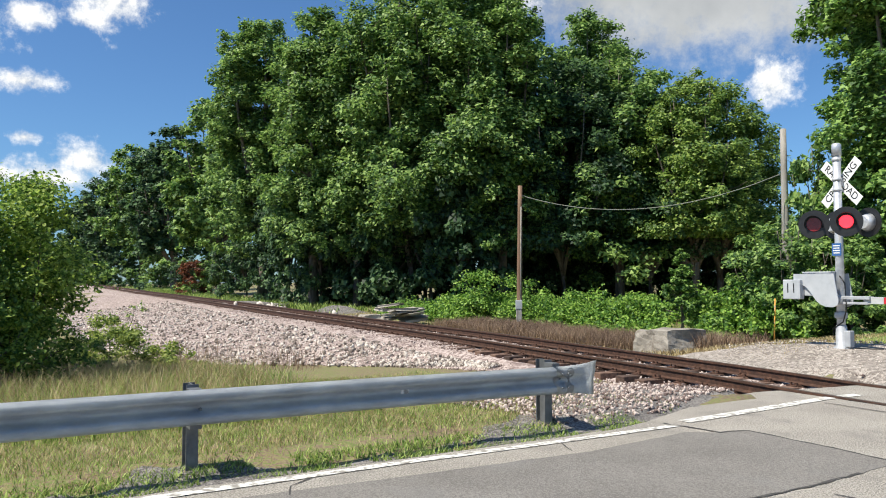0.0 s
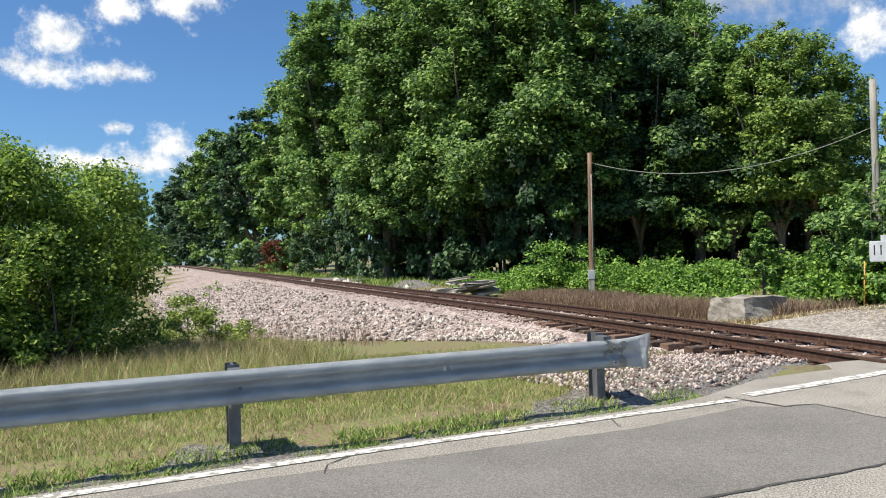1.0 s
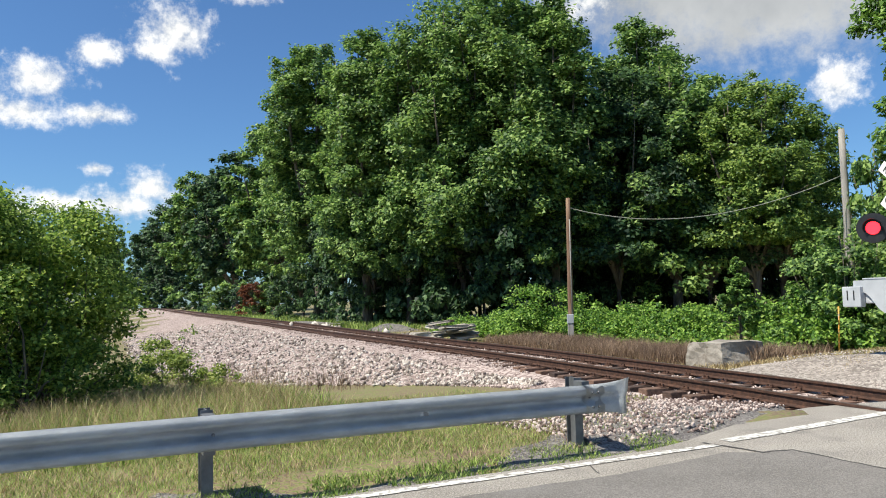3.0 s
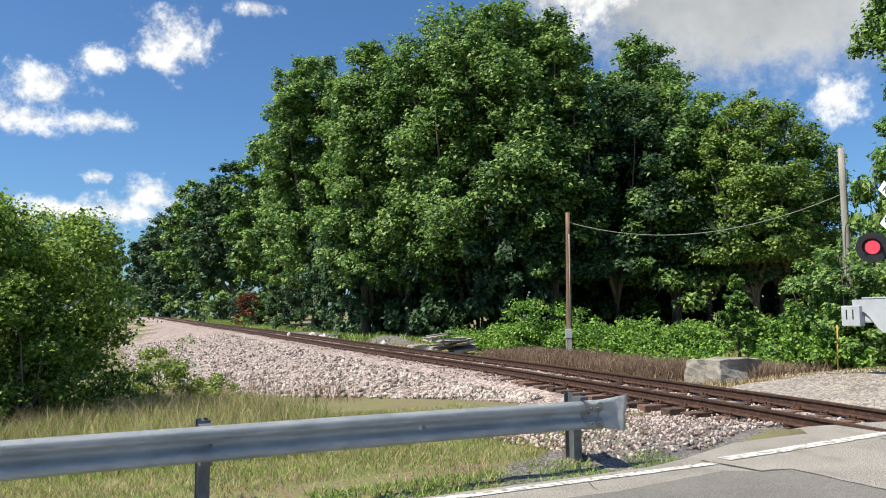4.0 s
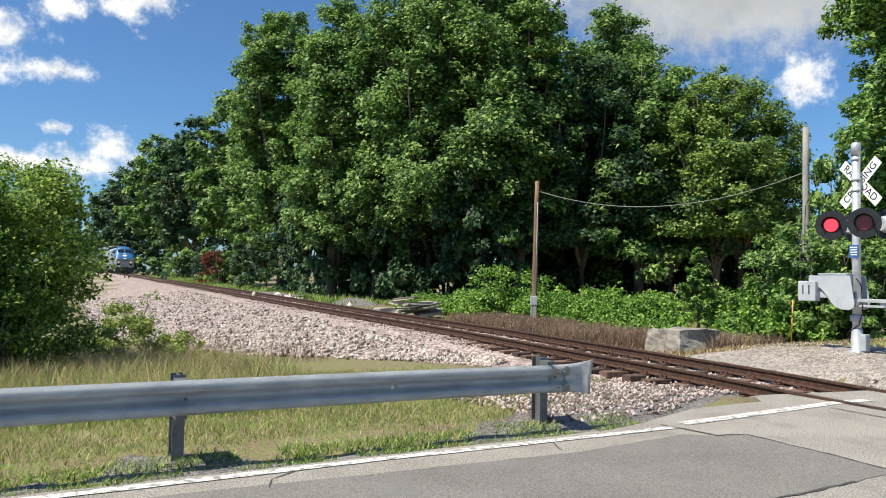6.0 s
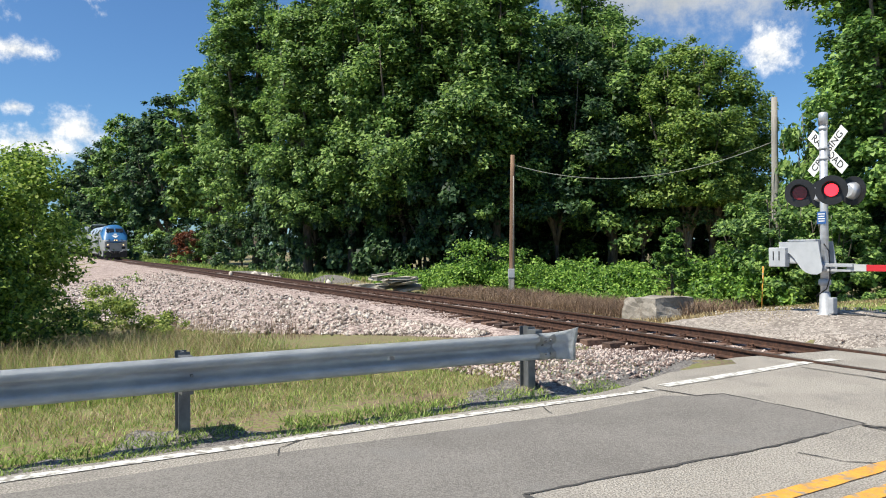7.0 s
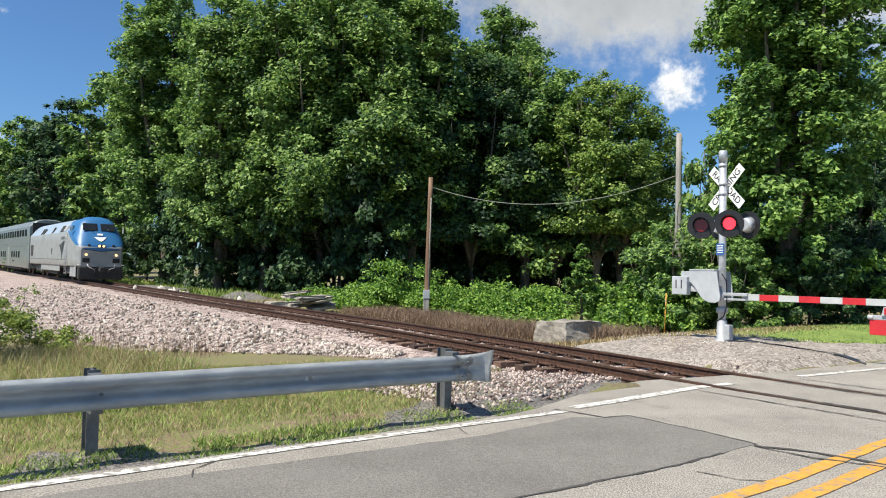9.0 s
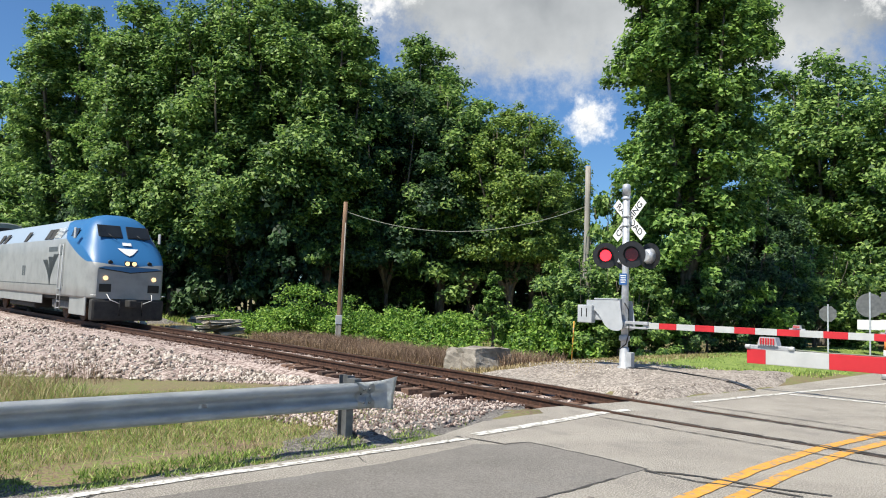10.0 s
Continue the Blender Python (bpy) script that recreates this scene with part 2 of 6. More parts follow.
def sweep(section, path, bm=None, closed=True, ups=None):
    """Sweeps a section (across, up) along a path of points in plan with heights."""
    bm = bm or bmesh.new()
    rings = []
    P = [Vector(p) for p in path]
    for i, p in enumerate(P):
        d = P[min(i + 1, len(P) - 1)] - P[max(i - 1, 0)]
        d.z = 0
        d.normalize()
        side = Vector((d.y, -d.x, 0))
        rings.append([bm.verts.new(p + side * a + Vector((0, 0, b))) for a, b in section])
    n = len(section)
    for a, b in zip(rings, rings[1:]):
        for k in range(n if closed else n - 1):
            bm.faces.new((a[k], b[k], b[(k + 1) % n], a[(k + 1) % n]))
    if closed:
        bm.faces.new(rings[0]), bm.faces.new(rings[-1][::-1])
    bmesh.ops.recalc_face_normals(bm, faces=bm.faces[:])
    return bm


# ---- plan of the place ----
U, NN = Vector((0.857, 0.515, 0)), Vector((-0.515, 0.857, 0))   # along and across the road


def road(u, n, z=0.0):
    p = U * u + NN * n
    return Vector((p.x, p.y, z))


FOG, EDGE_FAR, EDGE_NEAR = 5.93, 6.13, -1.2


def lerp(v, xs, ys):
    if v <= xs[0]:
        return ys[0]
    for k in range(1, len(xs)):
        if v <= xs[k]:
            return ys[k - 1] + (ys[k] - ys[k - 1]) * (v - xs[k - 1]) / (xs[k] - xs[k - 1])
    return ys[-1]


def track_z(y):
    return lerp(y, (-40, 8.6, 10.6, 13, 20, 32, 48, 76, 120, 150, 220), (0.0, 0.0, 0.02, 0.09, 0.22, 0.34, 0.58, 0.90, 1.60, 1.85, 2.2))


def track_x(y):
    d = y - 12.7
    bend = -0.004 * (y - 135) ** 2 if y > 135 else 0.0
    return bend + (4.62 - 0.567 * d - 0.0001 * d * d if d > 0 else 4.62 - 0.535 * d)


TRACK = [(track_x(y), y, track_z(y)) for y in np.r_[np.linspace(-30, 8, 20), np.linspace(8.5, 40, 80), np.linspace(41, 210, 100)]]
_T = np.array(TRACK)
_S = np.r_[0, np.cumsum(np.hypot(np.diff(_T[:, 0]), np.diff(_T[:, 1])))]
_S -= np.interp(12.7, _T[:, 1], _S)          # s = 0 beside the road


def along(s):
    return Vector((np.interp(s, _S, _T[:, 0]), np.interp(s, _S, _T[:, 1]), np.interp(s, _S, _T[:, 2])))


def heading(s):
    d = along(s + 0.5) - along(s - 0.5)
    return math.degrees(math.atan2(-d.x, d.y))


def off_track(x, y):
    """Distance along the track and across it (far side positive)."""
    f = min(max(y, -29.0), 209.0)
    for _ in range(3):
        m = (-0.567 - 0.0002 * (f - 12.7)) if f > 12.7 else -0.535
        f = min(max(f + ((x - track_x(f)) * m + (y - f)) / (1 + m * m), -29.0), 209.0)
    q = math.sqrt(1 + m * m)
    k = (f + 30) * 0.5
    i = min(int(k), len(_SY) - 2)
    return _SY[i] + (_SY[i + 1] - _SY[i]) * (k - i), (x - track_x(f)) / q - (y - f) * m / q


_SY = [float(v) for v in np.interp(np.arange(-30, 212, 2.0), _T[:, 1], _S)]


def ramp(x, a, b):
    t = min(max((x - a) / (b - a), 0), 1)
    return t * t * (3 - 2 * t)


def ground_z(x, y):
    s, o = off_track(x, y)
    across = abs(o)
    n = -0.515 * x + 0.857 * y
    zr = track_z(y if y > 0 else 0)
    bump = 0.05 * noise.noise((x * 0.5, y * 0.5, 0)) + 0.02 * noise.noise((x * 2.1, y * 2.1, 3))
    if o > 0:   # beyond the track
        z = zr - 0.20 - 0.34 * ramp(o, 1.4, 3.6) + 0.54 * ramp(o, 1.9, 4.0) * (1 - ramp(s, 1.5, 7.0))
        rise = ramp(o, 60, 400)
        far = z + bump * ramp(o, 1.5, 3) + rise * 3.0
    else:
        o = -o
        toe = lerp(s, (0, 5, 7.2, 9.4, 10.8, 18.7, 30, 60), (2.2, 2.4, 2.9, 4.3, 6.0, 8.5, 9.0, 9.0))
        low = lerp(s, (0, 4, 8, 14, 40, 100, 200), (-0.10, -0.16, -0.42, -0.62, -0.5, 0.2, 0.8))
        t = min(max((o - 1.7) / (toe - 1.7), 0), 1)
        z = (zr - 0.20) * (1 - t) + low * t
        far = z + bump * ramp(o, toe, toe + 1)
    k = ramp(n, 7.0, 9.8)
    shoulder = 0.03 + 0.02 * noise.noise((x * 3, y * 3, 7))
    if s < 3.0:
        k *= 1 if o > 0 else 0.4
    z = shoulder * (1 - k) + far * k
    # under and beside the carriageway
    if n < EDGE_FAR + 0.35:
        z = -0.06 if n > EDGE_NEAR - 0.2 else -0.06 - 0.4 * ramp(-n, 1.4, 5)
    else:
        z = z * ramp(n, EDGE_FAR + 0.35, EDGE_FAR + 0.8) - 0.03 * (1 - ramp(n, EDGE_FAR + 0.35, EDGE_FAR + 0.8))
    if across < 1.6:
        z = min(z, zr - 0.34)
    return z


# ---- ground ----
def soil_material():
    """Dry soil and short growth: tan, brown and green patches."""
    return material("soil", [(0.15, 0.105, 0.07), (0.23, 0.175, 0.11), (0.20, 0.19, 0.07), (0.13, 0.165, 0.045)], 1.1, 0.95, bump=0.9, bump_scale=30, fine=2.2, fine_scale=26)


SOIL = soil_material()


def build_ground():
    def axis(lo, hi, inner_lo, inner_hi, step):
        mid = np.arange(inner_lo, inner_hi, step)
        a = inner_lo - (np.geomspace(1, inner_lo - lo + 1, 26)[1:] - 1)
        b = inner_hi + (np.geomspace(1, hi - inner_hi + 1, 26)[1:] - 1)
        return np.r_[a[::-1], mid, b]
    xs, ys = axis(-900, 900, -16, 20, 0.4), axis(-400, 1500, -4, 44, 0.4)
    V = [(x, y, ground_z(x, y)) for y in ys for x in xs]
    nx = len(xs)
    F = [(j * nx + i, j * nx + i + 1, (j + 1) * nx + i + 1, (j + 1) * nx + i) for j in range(len(ys) - 1) for i in range(nx - 1)]
    ob = part("ground", mesh_from("ground", V, F, SOIL, True), SOIL)
    tagged(ob, "dry grassy soil with bare tan patches beside the railway", "ground", kind="structure")


build_ground()


# ---- road ----
def painted_line(name, ends, off, wide, seed, mat, label):
    """A thin painted line along the road through points (u, n), with uneven edges."""
    bm, prev, rng = bmesh.new(), None, random.Random(seed)
    us, ns = [e[0] for e in ends], [e[1] + off for e in ends]
    for u in np.arange(us[0], us[-1], 0.16):
        n = lerp(u, us, ns)
        a, b = (bm.verts.new(road(u, n + w + rng.uniform(-.006, .006), 0.0078)) for w in (-wide, wide))
        if prev:
            bm.faces.new((prev[0], a, b, prev[1]))
        prev = (a, b)
    bmesh.ops.recalc_face_normals(bm, faces=bm.faces[:])
    return tagged(part(name, bm, mat), label, "road line", kind="structure")


def ragged(points, step=0.12, amp=0.012, seed=3):
    """The outline of points broken up into short uneven steps."""
    rng, out = random.Random(seed), []
    for (x0, y0), (x1, y1) in zip(points, points[1:] + points[:1]):
        k = max(1, int(math.hypot(x1 - x0, y1 - y0) / step))
        out += [(x0 + (x1 - x0) * i / k + rng.uniform(-amp, amp), y0 + (y1 - y0) * i / k + rng.uniform(-amp, amp)) for i in range(k)]
    return out


def crack(points, width, name, z=0.004, seed=5):
    rng = random.Random(seed)
    P = []
    for (x0, y0), (x1, y1) in zip(points, points[1:]):
        k = max(1, int(math.hypot(x1 - x0, y1 - y0) / 0.1))
        P += [(x0 + (x1 - x0) * i / k + rng.uniform(-.012, .012), y0 + (y1 - y0) * i / k + rng.uniform(-.012, .012), z) for i in range(k)]
    P.append((*points[-1], z))
    w = width / 2
    bm = bmesh.new()
    prev = None
    for i, p in enumerate(P):
        d = Vector(P[min(i + 1, len(P) - 1)]) - Vector(P[max(i - 1, 0)])
        q = Vector((d.y, -d.x, 0)).normalized() * w * rng.uniform(0.5, 1.4)
        a, b = bm.verts.new(Vector(p) + q), bm.verts.new(Vector(p) - q)
        if prev:
            bm.faces.new((prev[0], a, b, prev[1]))
        prev = (a, b)
    bmesh.ops.recalc_face_normals(bm, faces=bm.faces[:])
    return tagged(part(name, bm, TAR), "dark tar-filled crack across worn asphalt", "crack", kind="structure")


def build_road():
    edge = [(-60, EDGE_NEAR), (80, EDGE_NEAR), (80, 6.3), (30, 6.3), (15.5, 6.3), (12.2, EDGE_FAR + 0.4), (9.2, EDGE_FAR + 0.95), (8.2, EDGE_FAR + 0.85),
            (7.2, EDGE_FAR + 0.5), (6.2, EDGE_FAR + 0.15), (5.5, EDGE_FAR - 0.02), (-60, EDGE_FAR)]
    pts = [tuple(road(u, n)[:2]) for u, n in edge]
    bm = extrude_poly(ragged(pts, 0.3, 0.015), -0.07, 0.0)
    tagged(part("road", bm, ASPHALT), "worn light grey asphalt road with aggregate showing", "road", kind="structure")
    P = [(2.30, 8.28 - 0.36), (2.66, 7.88), (2.99, 8.0), (3.44, 7.16), (3.71, 6.55), (3.2, 6.22), (2.48, 5.76), (1.41, 5.19), (0.42, 4.66), (0.55, 4.35), (-0.6, 3.55), (-14, -4.4), (-15.2, -2.2),
         (-2.78, 4.88), (-1.98, 5.41), (-0.51, 6.17), (1.12, 7.03)]
    tagged(part("asphalt_patch", extrude_poly(ragged(P, 0.14, 0.012), -0.01, 0.005), PATCH), "darker smooth asphalt repair patch on the road", "road patch", kind="structure")
    for ends, wide, seed in (([(-40, 5.95), (2.8, 5.97), (5.2, 5.92), (6.25, 5.91)], 0.058, 4), ([(6.5, 6.02), (7.2, 6.05), (8.6, 6.14), (9.6, 6.2), (10.25, 6.14)], 0.085, 14), ([(12.0, 6.0), (13.8, 5.82), (15.3, 5.63), (19.4, 5.12), (28, 4.0)], 0.07, 24)):
        painted_line("edge_line", ends, 0.0, wide, seed, WHITE_PAINT, "cracked white painted line along the road's edge")
    for k, off in enumerate((-0.15, 0.15)):
        painted_line("centre_line", [(-40, 2.6), (5.5, 2.73), (7.5, 2.86), (9.3, 2.88), (11.2, 2.74), (15.3, 2.4), (19.4, 1.9), (28, 0.8)], off, 0.07, 8 + k, YELLOW_PAINT, "worn yellow painted centre line on asphalt")
    bm = bmesh.new()
    a, b = road(15.0, 5.55, 0.008), road(15.3, FOG - 3.0, 0.008)
    q = U * 0.09
    vs = [bm.verts.new(v) for v in (a - q, b - q, b + q, a + q)]
    bm.faces.new(vs)
    bmesh.ops.recalc_face_normals(bm, faces=bm.faces[:])
    tagged(part("stop_line", bm, WHITE_PAINT), "white painted stop line before the crossing", "road line", kind="structure")
    crack([(2.20, 8.42), (2.45, 8.15), (2.66, 7.9), (2.99, 8.01), (3.44, 7.17), (3.72, 6.55)], 0.035, "crack", 0.0065, 2)
    crack([(3.2, 6.22), (2.48, 5.76), (1.41, 5.19), (0.42, 4.66)], 0.03, "crack", 0.0065, 3)
    crack([(0.42, 4.66), (0.55, 4.35), (-0.6, 3.55)], 0.05, "crack", 0.0065, 9)
    crack([(3.66, 6.50), (4.1, 6.2), (4.45, 5.75), (4.9, 5.4)], 0.05, "crack", 0.0095, 4)
    crack([(3.66, 6.46), (3.95, 6.0), (4.3, 5.75), (4.6, 5.4)], 0.035, "crack", 0.0095, 6)
    crack([(2.66, 5.62), (2.9, 5.35), (3.2, 5.3)], 0.016, "crack", 0.0065, 7)
    crack([(1.2, 7.72), (0.9, 7.4), (0.95, 7.05)], 0.012, "crack", 0.0065, 8)
    crack([(-1.3, 6.15), (-1.45, 5.85), (-1.4, 5.6)], 0.012, "crack", 0.0065, 10)
    for off, w in ((-1.28, 0.035), (1.32, 0.035), (-0.66, 0.06), (0.66, 0.06), (-0.80, 0.02), (0.84, 0.02)):
        pts = []
        for s in np.linspace(-2.6, -15, 24):
            p, h = along(s), radians(heading(s))
            pts.append((p.x + off * math.cos(h), p.y + off * math.sin(h)))
        crack(pts, w, "joint", 0.0105, 11)


build_road()


# ---- railway ----
def build_track():
    t = thing("railway_track", Matrix(), "rusty single railway track on timber ties with steel plates", "railway track", kind="structure")
    sec = [(-.07, -.17), (.07, -.17), (.07, -.157), (.012, -.135), (.01, -.045), (.036, -.036), (.036, -.004), (.030, 0), (-.030, 0), (-.036, -.004), (-.036, -.036), (-.01, -.045), (-.012, -.135), (-.07, -.157)]
    for side in (-1, 1):
        path = []
        for s in np.r_[np.arange(-34, 60, 1.0), np.arange(60, 190, 3.0)]:
            p, h = along(s), radians(heading(s))
            path.append(p + Vector((math.cos(h), math.sin(h), 0)) * side * 0.753 + Vector((0, 0, 0.006)))
        rail = part("rail", sweep(sec, path), RUST, t, "rusty steel rail with a worn head")
        part("running_surface", sweep([(-.027, .0), (.027, .0), (.027, .003), (-.027, .003)], path), RAIL_TOP, rail)
    rng = random.Random(5)
    tie = bmesh.new()
    box(2.59, 0.23, 0.18, (0, 0, -0.09), 0.018, tie)
    tie_me = bpy.data.meshes.new("tie")
    tie.to_mesh(tie_me), tie.free()
    tie_me.materials.append(TIE)
    plate = bmesh.new()
    box(0.36, 0.19, 0.018, (0, 0, 0.009), 0.004, plate)
    for x, y in ((-.1, .06), (.1, -.06), (-.12, -.06), (.12, .06)):
        box(0.03, 0.03, 0.05, (x, y, 0.035), 0, plate)
    plate_me = bpy.data.meshes.new("tie_plate")
    plate.to_mesh(plate_me), plate.free()
    plate_me.materials.append(RUST)
    s = -2.3
    n = 0
    while n < 230:
        p, h = along(s), heading(s)
        m = pose(p.x, p.y, p.z - 0.187, 0, rng.uniform(-.6, .6), h + rng.uniform(-1.5, 1.5)) @ pose(rng.uniform(-.06, .06), 0, rng.uniform(-.008, .004))
        ob = new("tie", tie_me)
        ob.parent, ob.matrix_basis = t, m
        if n < 90:
            for side in (-1, 1):
                pl = new("tie_plate", plate_me)
                pl.parent, pl.matrix_basis = ob, pose(side * 0.753, 0, 0.001)
        s += 0.52 + rng.uniform(-.03, .03)
        n += 1


build_track()


def rock_base(rng):
    """A broken stone of 20 faces."""
    bm = bmesh.new()
    bmesh.ops.create_icosphere(bm, subdivisions=1, radius=1)
    flat = Vector((rng.gauss(0, 1), rng.gauss(0, 1), rng.gauss(0, 1))).normalized()
    v = np.array([tuple((q.co - flat * max(0.0, q.co.dot(flat) - 0.25)) * rng.uniform(0.55, 1.25)) for q in bm.verts])
    f = np.array([[q.index for q in fc.verts] for fc in bm.faces])
    bm.free()
    return v, f


def scatter_stones(name, places, sizes, mat, seed, squash=0.65):
    rng = random.Random(seed)
    kinds = [rock_base(rng) for _ in range(8)]
    V, F, n = [], [], 0
    r = np.random.RandomState(seed)
    for (x, y, z), d in zip(places, sizes):
        v, f = kinds[rng.randrange(8)]
        q = Euler((rng.uniform(0, 6.3), rng.uniform(0, 6.3), rng.uniform(0, 6.3))).to_matrix()
        w = (v * (r.uniform(0.8, 1.35), r.uniform(0.6, 1.0), squash)) @ np.array(q).T * d / 2 + (x, y, z + d * 0.12)
        V.append(w), F.append(f + n)
        n += len(w)
    return mesh_from(name, np.concatenate(V), np.concatenate(F), mat)


def build_ballast():
    # the bed itself
    bm = bmesh.new()
    prev = None
    for s in np.r_[np.arange(-2.2, 40, 0.5), np.arange(40, 180, 3.0)]:
        p, h = along(s), radians(heading(s))
        side = Vector((math.cos(h), math.sin(h), 0))
        row = []
        f = ramp(s, 4.0, 9.0)   # the ties lie bare near the road and sink into the stone further on
        for a, b in ((-3.2, -0.75), (-1.75, -0.34 + 0.145 * f), (-1.1, -0.30 + 0.115 * f), (-0.5, -0.225 + 0.03 * f), (0, -0.222 + 0.03 * f), (0.5, -0.225 + 0.03 * f), (1.1, -0.20), (1.7, -0.23), (2.9, -0.6)):
            row.append(bm.verts.new(p + side * a + Vector((0, 0, b + 0.015 * noise.noise((s * 2, a * 3, 0))))))
        if prev:
            for i in range(8):
                bm.faces.new((prev[i], row[i], row[i + 1], prev[i + 1]))
        prev = row
    bmesh.ops.recalc_face_normals(bm, faces=bm.faces[:])
    tagged(part("ballast", bm, BALLAST), "pinkish grey crushed stone railway ballast bed", "ballast", kind="structure")
    rng = random.Random(21)
    P, D = [], []
    while len(P) < 13000:
        s = rng.uniform(-2.2, 30) if rng.random() < .8 else rng.uniform(-2, 8)
        toe = float(np.interp(s, [0, 5, 7.2, 9.4, 10.8, 18.7, 30], [2.6, 2.9, 3.2, 4.4, 6.0, 8.2, 8.2]))
        o = rng.uniform(-toe, 2.4)
        p, h = along(s), radians(heading(s))
        x, y = p.x + o * math.cos(h), p.y + o * math.sin(h)
        if -0.515 * x + 0.857 * y < EDGE_FAR + 0.9 + (0.2 if s < 1 else 0):
            continue
        if abs(o) < 1.4 and rng.random() < 0.4:
            continue
        z = max(ground_z(x, y) - (0.1 if abs(o) < 1.7 else 0), p.z - (0.31 - 0.12 * ramp(s, 4.0, 9.0) if o < -0.9 else 0.235 - 0.03 * ramp(s, 4.0, 9.0)) - (0.34 * max(0, abs(o) - 1.75)) if abs(o) < 3 else -9)
        P.append((x, y, z)), D.append(rng.uniform(0.04, 0.085))
    tagged(part("ballast_stones", scatter_stones("ballast_stones", P, D, STONE, 3), STONE), "loose pinkish grey crushed stones on the railway bank", "ballast", kind="stuff")
    # stony skin of the bank down to its foot
    bm, prev = bmesh.new(), None
    for s in np.r_[np.arange(2.0, 40, 0.5), np.arange(40, 120, 2.0)]:
        toe = lerp(s, (0, 5, 7.2, 9.4, 10.8, 18.7, 30, 60), (2.3, 2.6, 3.1, 4.5, 6.1, 8.7, 9.2, 9.2))
        p, h = along(s), radians(heading(s))
        row = []
        for k in range(13):
            o = -1.7 - (toe - 1.7) * k / 12
            x, y = p.x + o * math.cos(h), p.y + o * math.sin(h)
            lift = 0.035 + 0.05 * noise.noise((x * 1.7, y * 1.7, 4)) if k < 12 else -0.06
            row.append(bm.verts.new((x, y, ground_z(x, y) + lift)))
        if prev:
            for i in range(12):
                bm.faces.new((prev[i], row[i], row[i + 1], prev[i + 1])).smooth = True
        prev = row
    bmesh.ops.recalc_face_normals(bm, faces=bm.faces[:])
    tagged(part("stone_bank", bm, BALLAST), "pinkish grey stony bank below the track", "bank", kind="structure")
    P, D = [], []
    while len(P) < 15000:
        s = 4.0 + 42 * rng.random() ** 1.6
        toe = float(np.interp(s, [0, 5, 7.2, 9.4, 10.8, 18.7, 30], [2.2, 2.4, 3.2, 4.6, 6.2, 8.8, 9]))
        o = -rng.uniform(2.1, toe)
        p, h = along(s), radians(heading(s))
        x, y = p.x + o * math.cos(h), p.y + o * math.sin(h)
        P.append((x, y, ground_z(x, y) + 0.03)), D.append((0.045 + 0.18 * rng.random() ** 3.6) * (0.72 if s < 9 else 0.95))
    tagged(part("riprap", scatter_stones("riprap", P, D, RIPRAP, 4, 0.42), RIPRAP), "pale broken limestone riprap on the railway bank", "riprap", kind="stuff")


build_ballast()


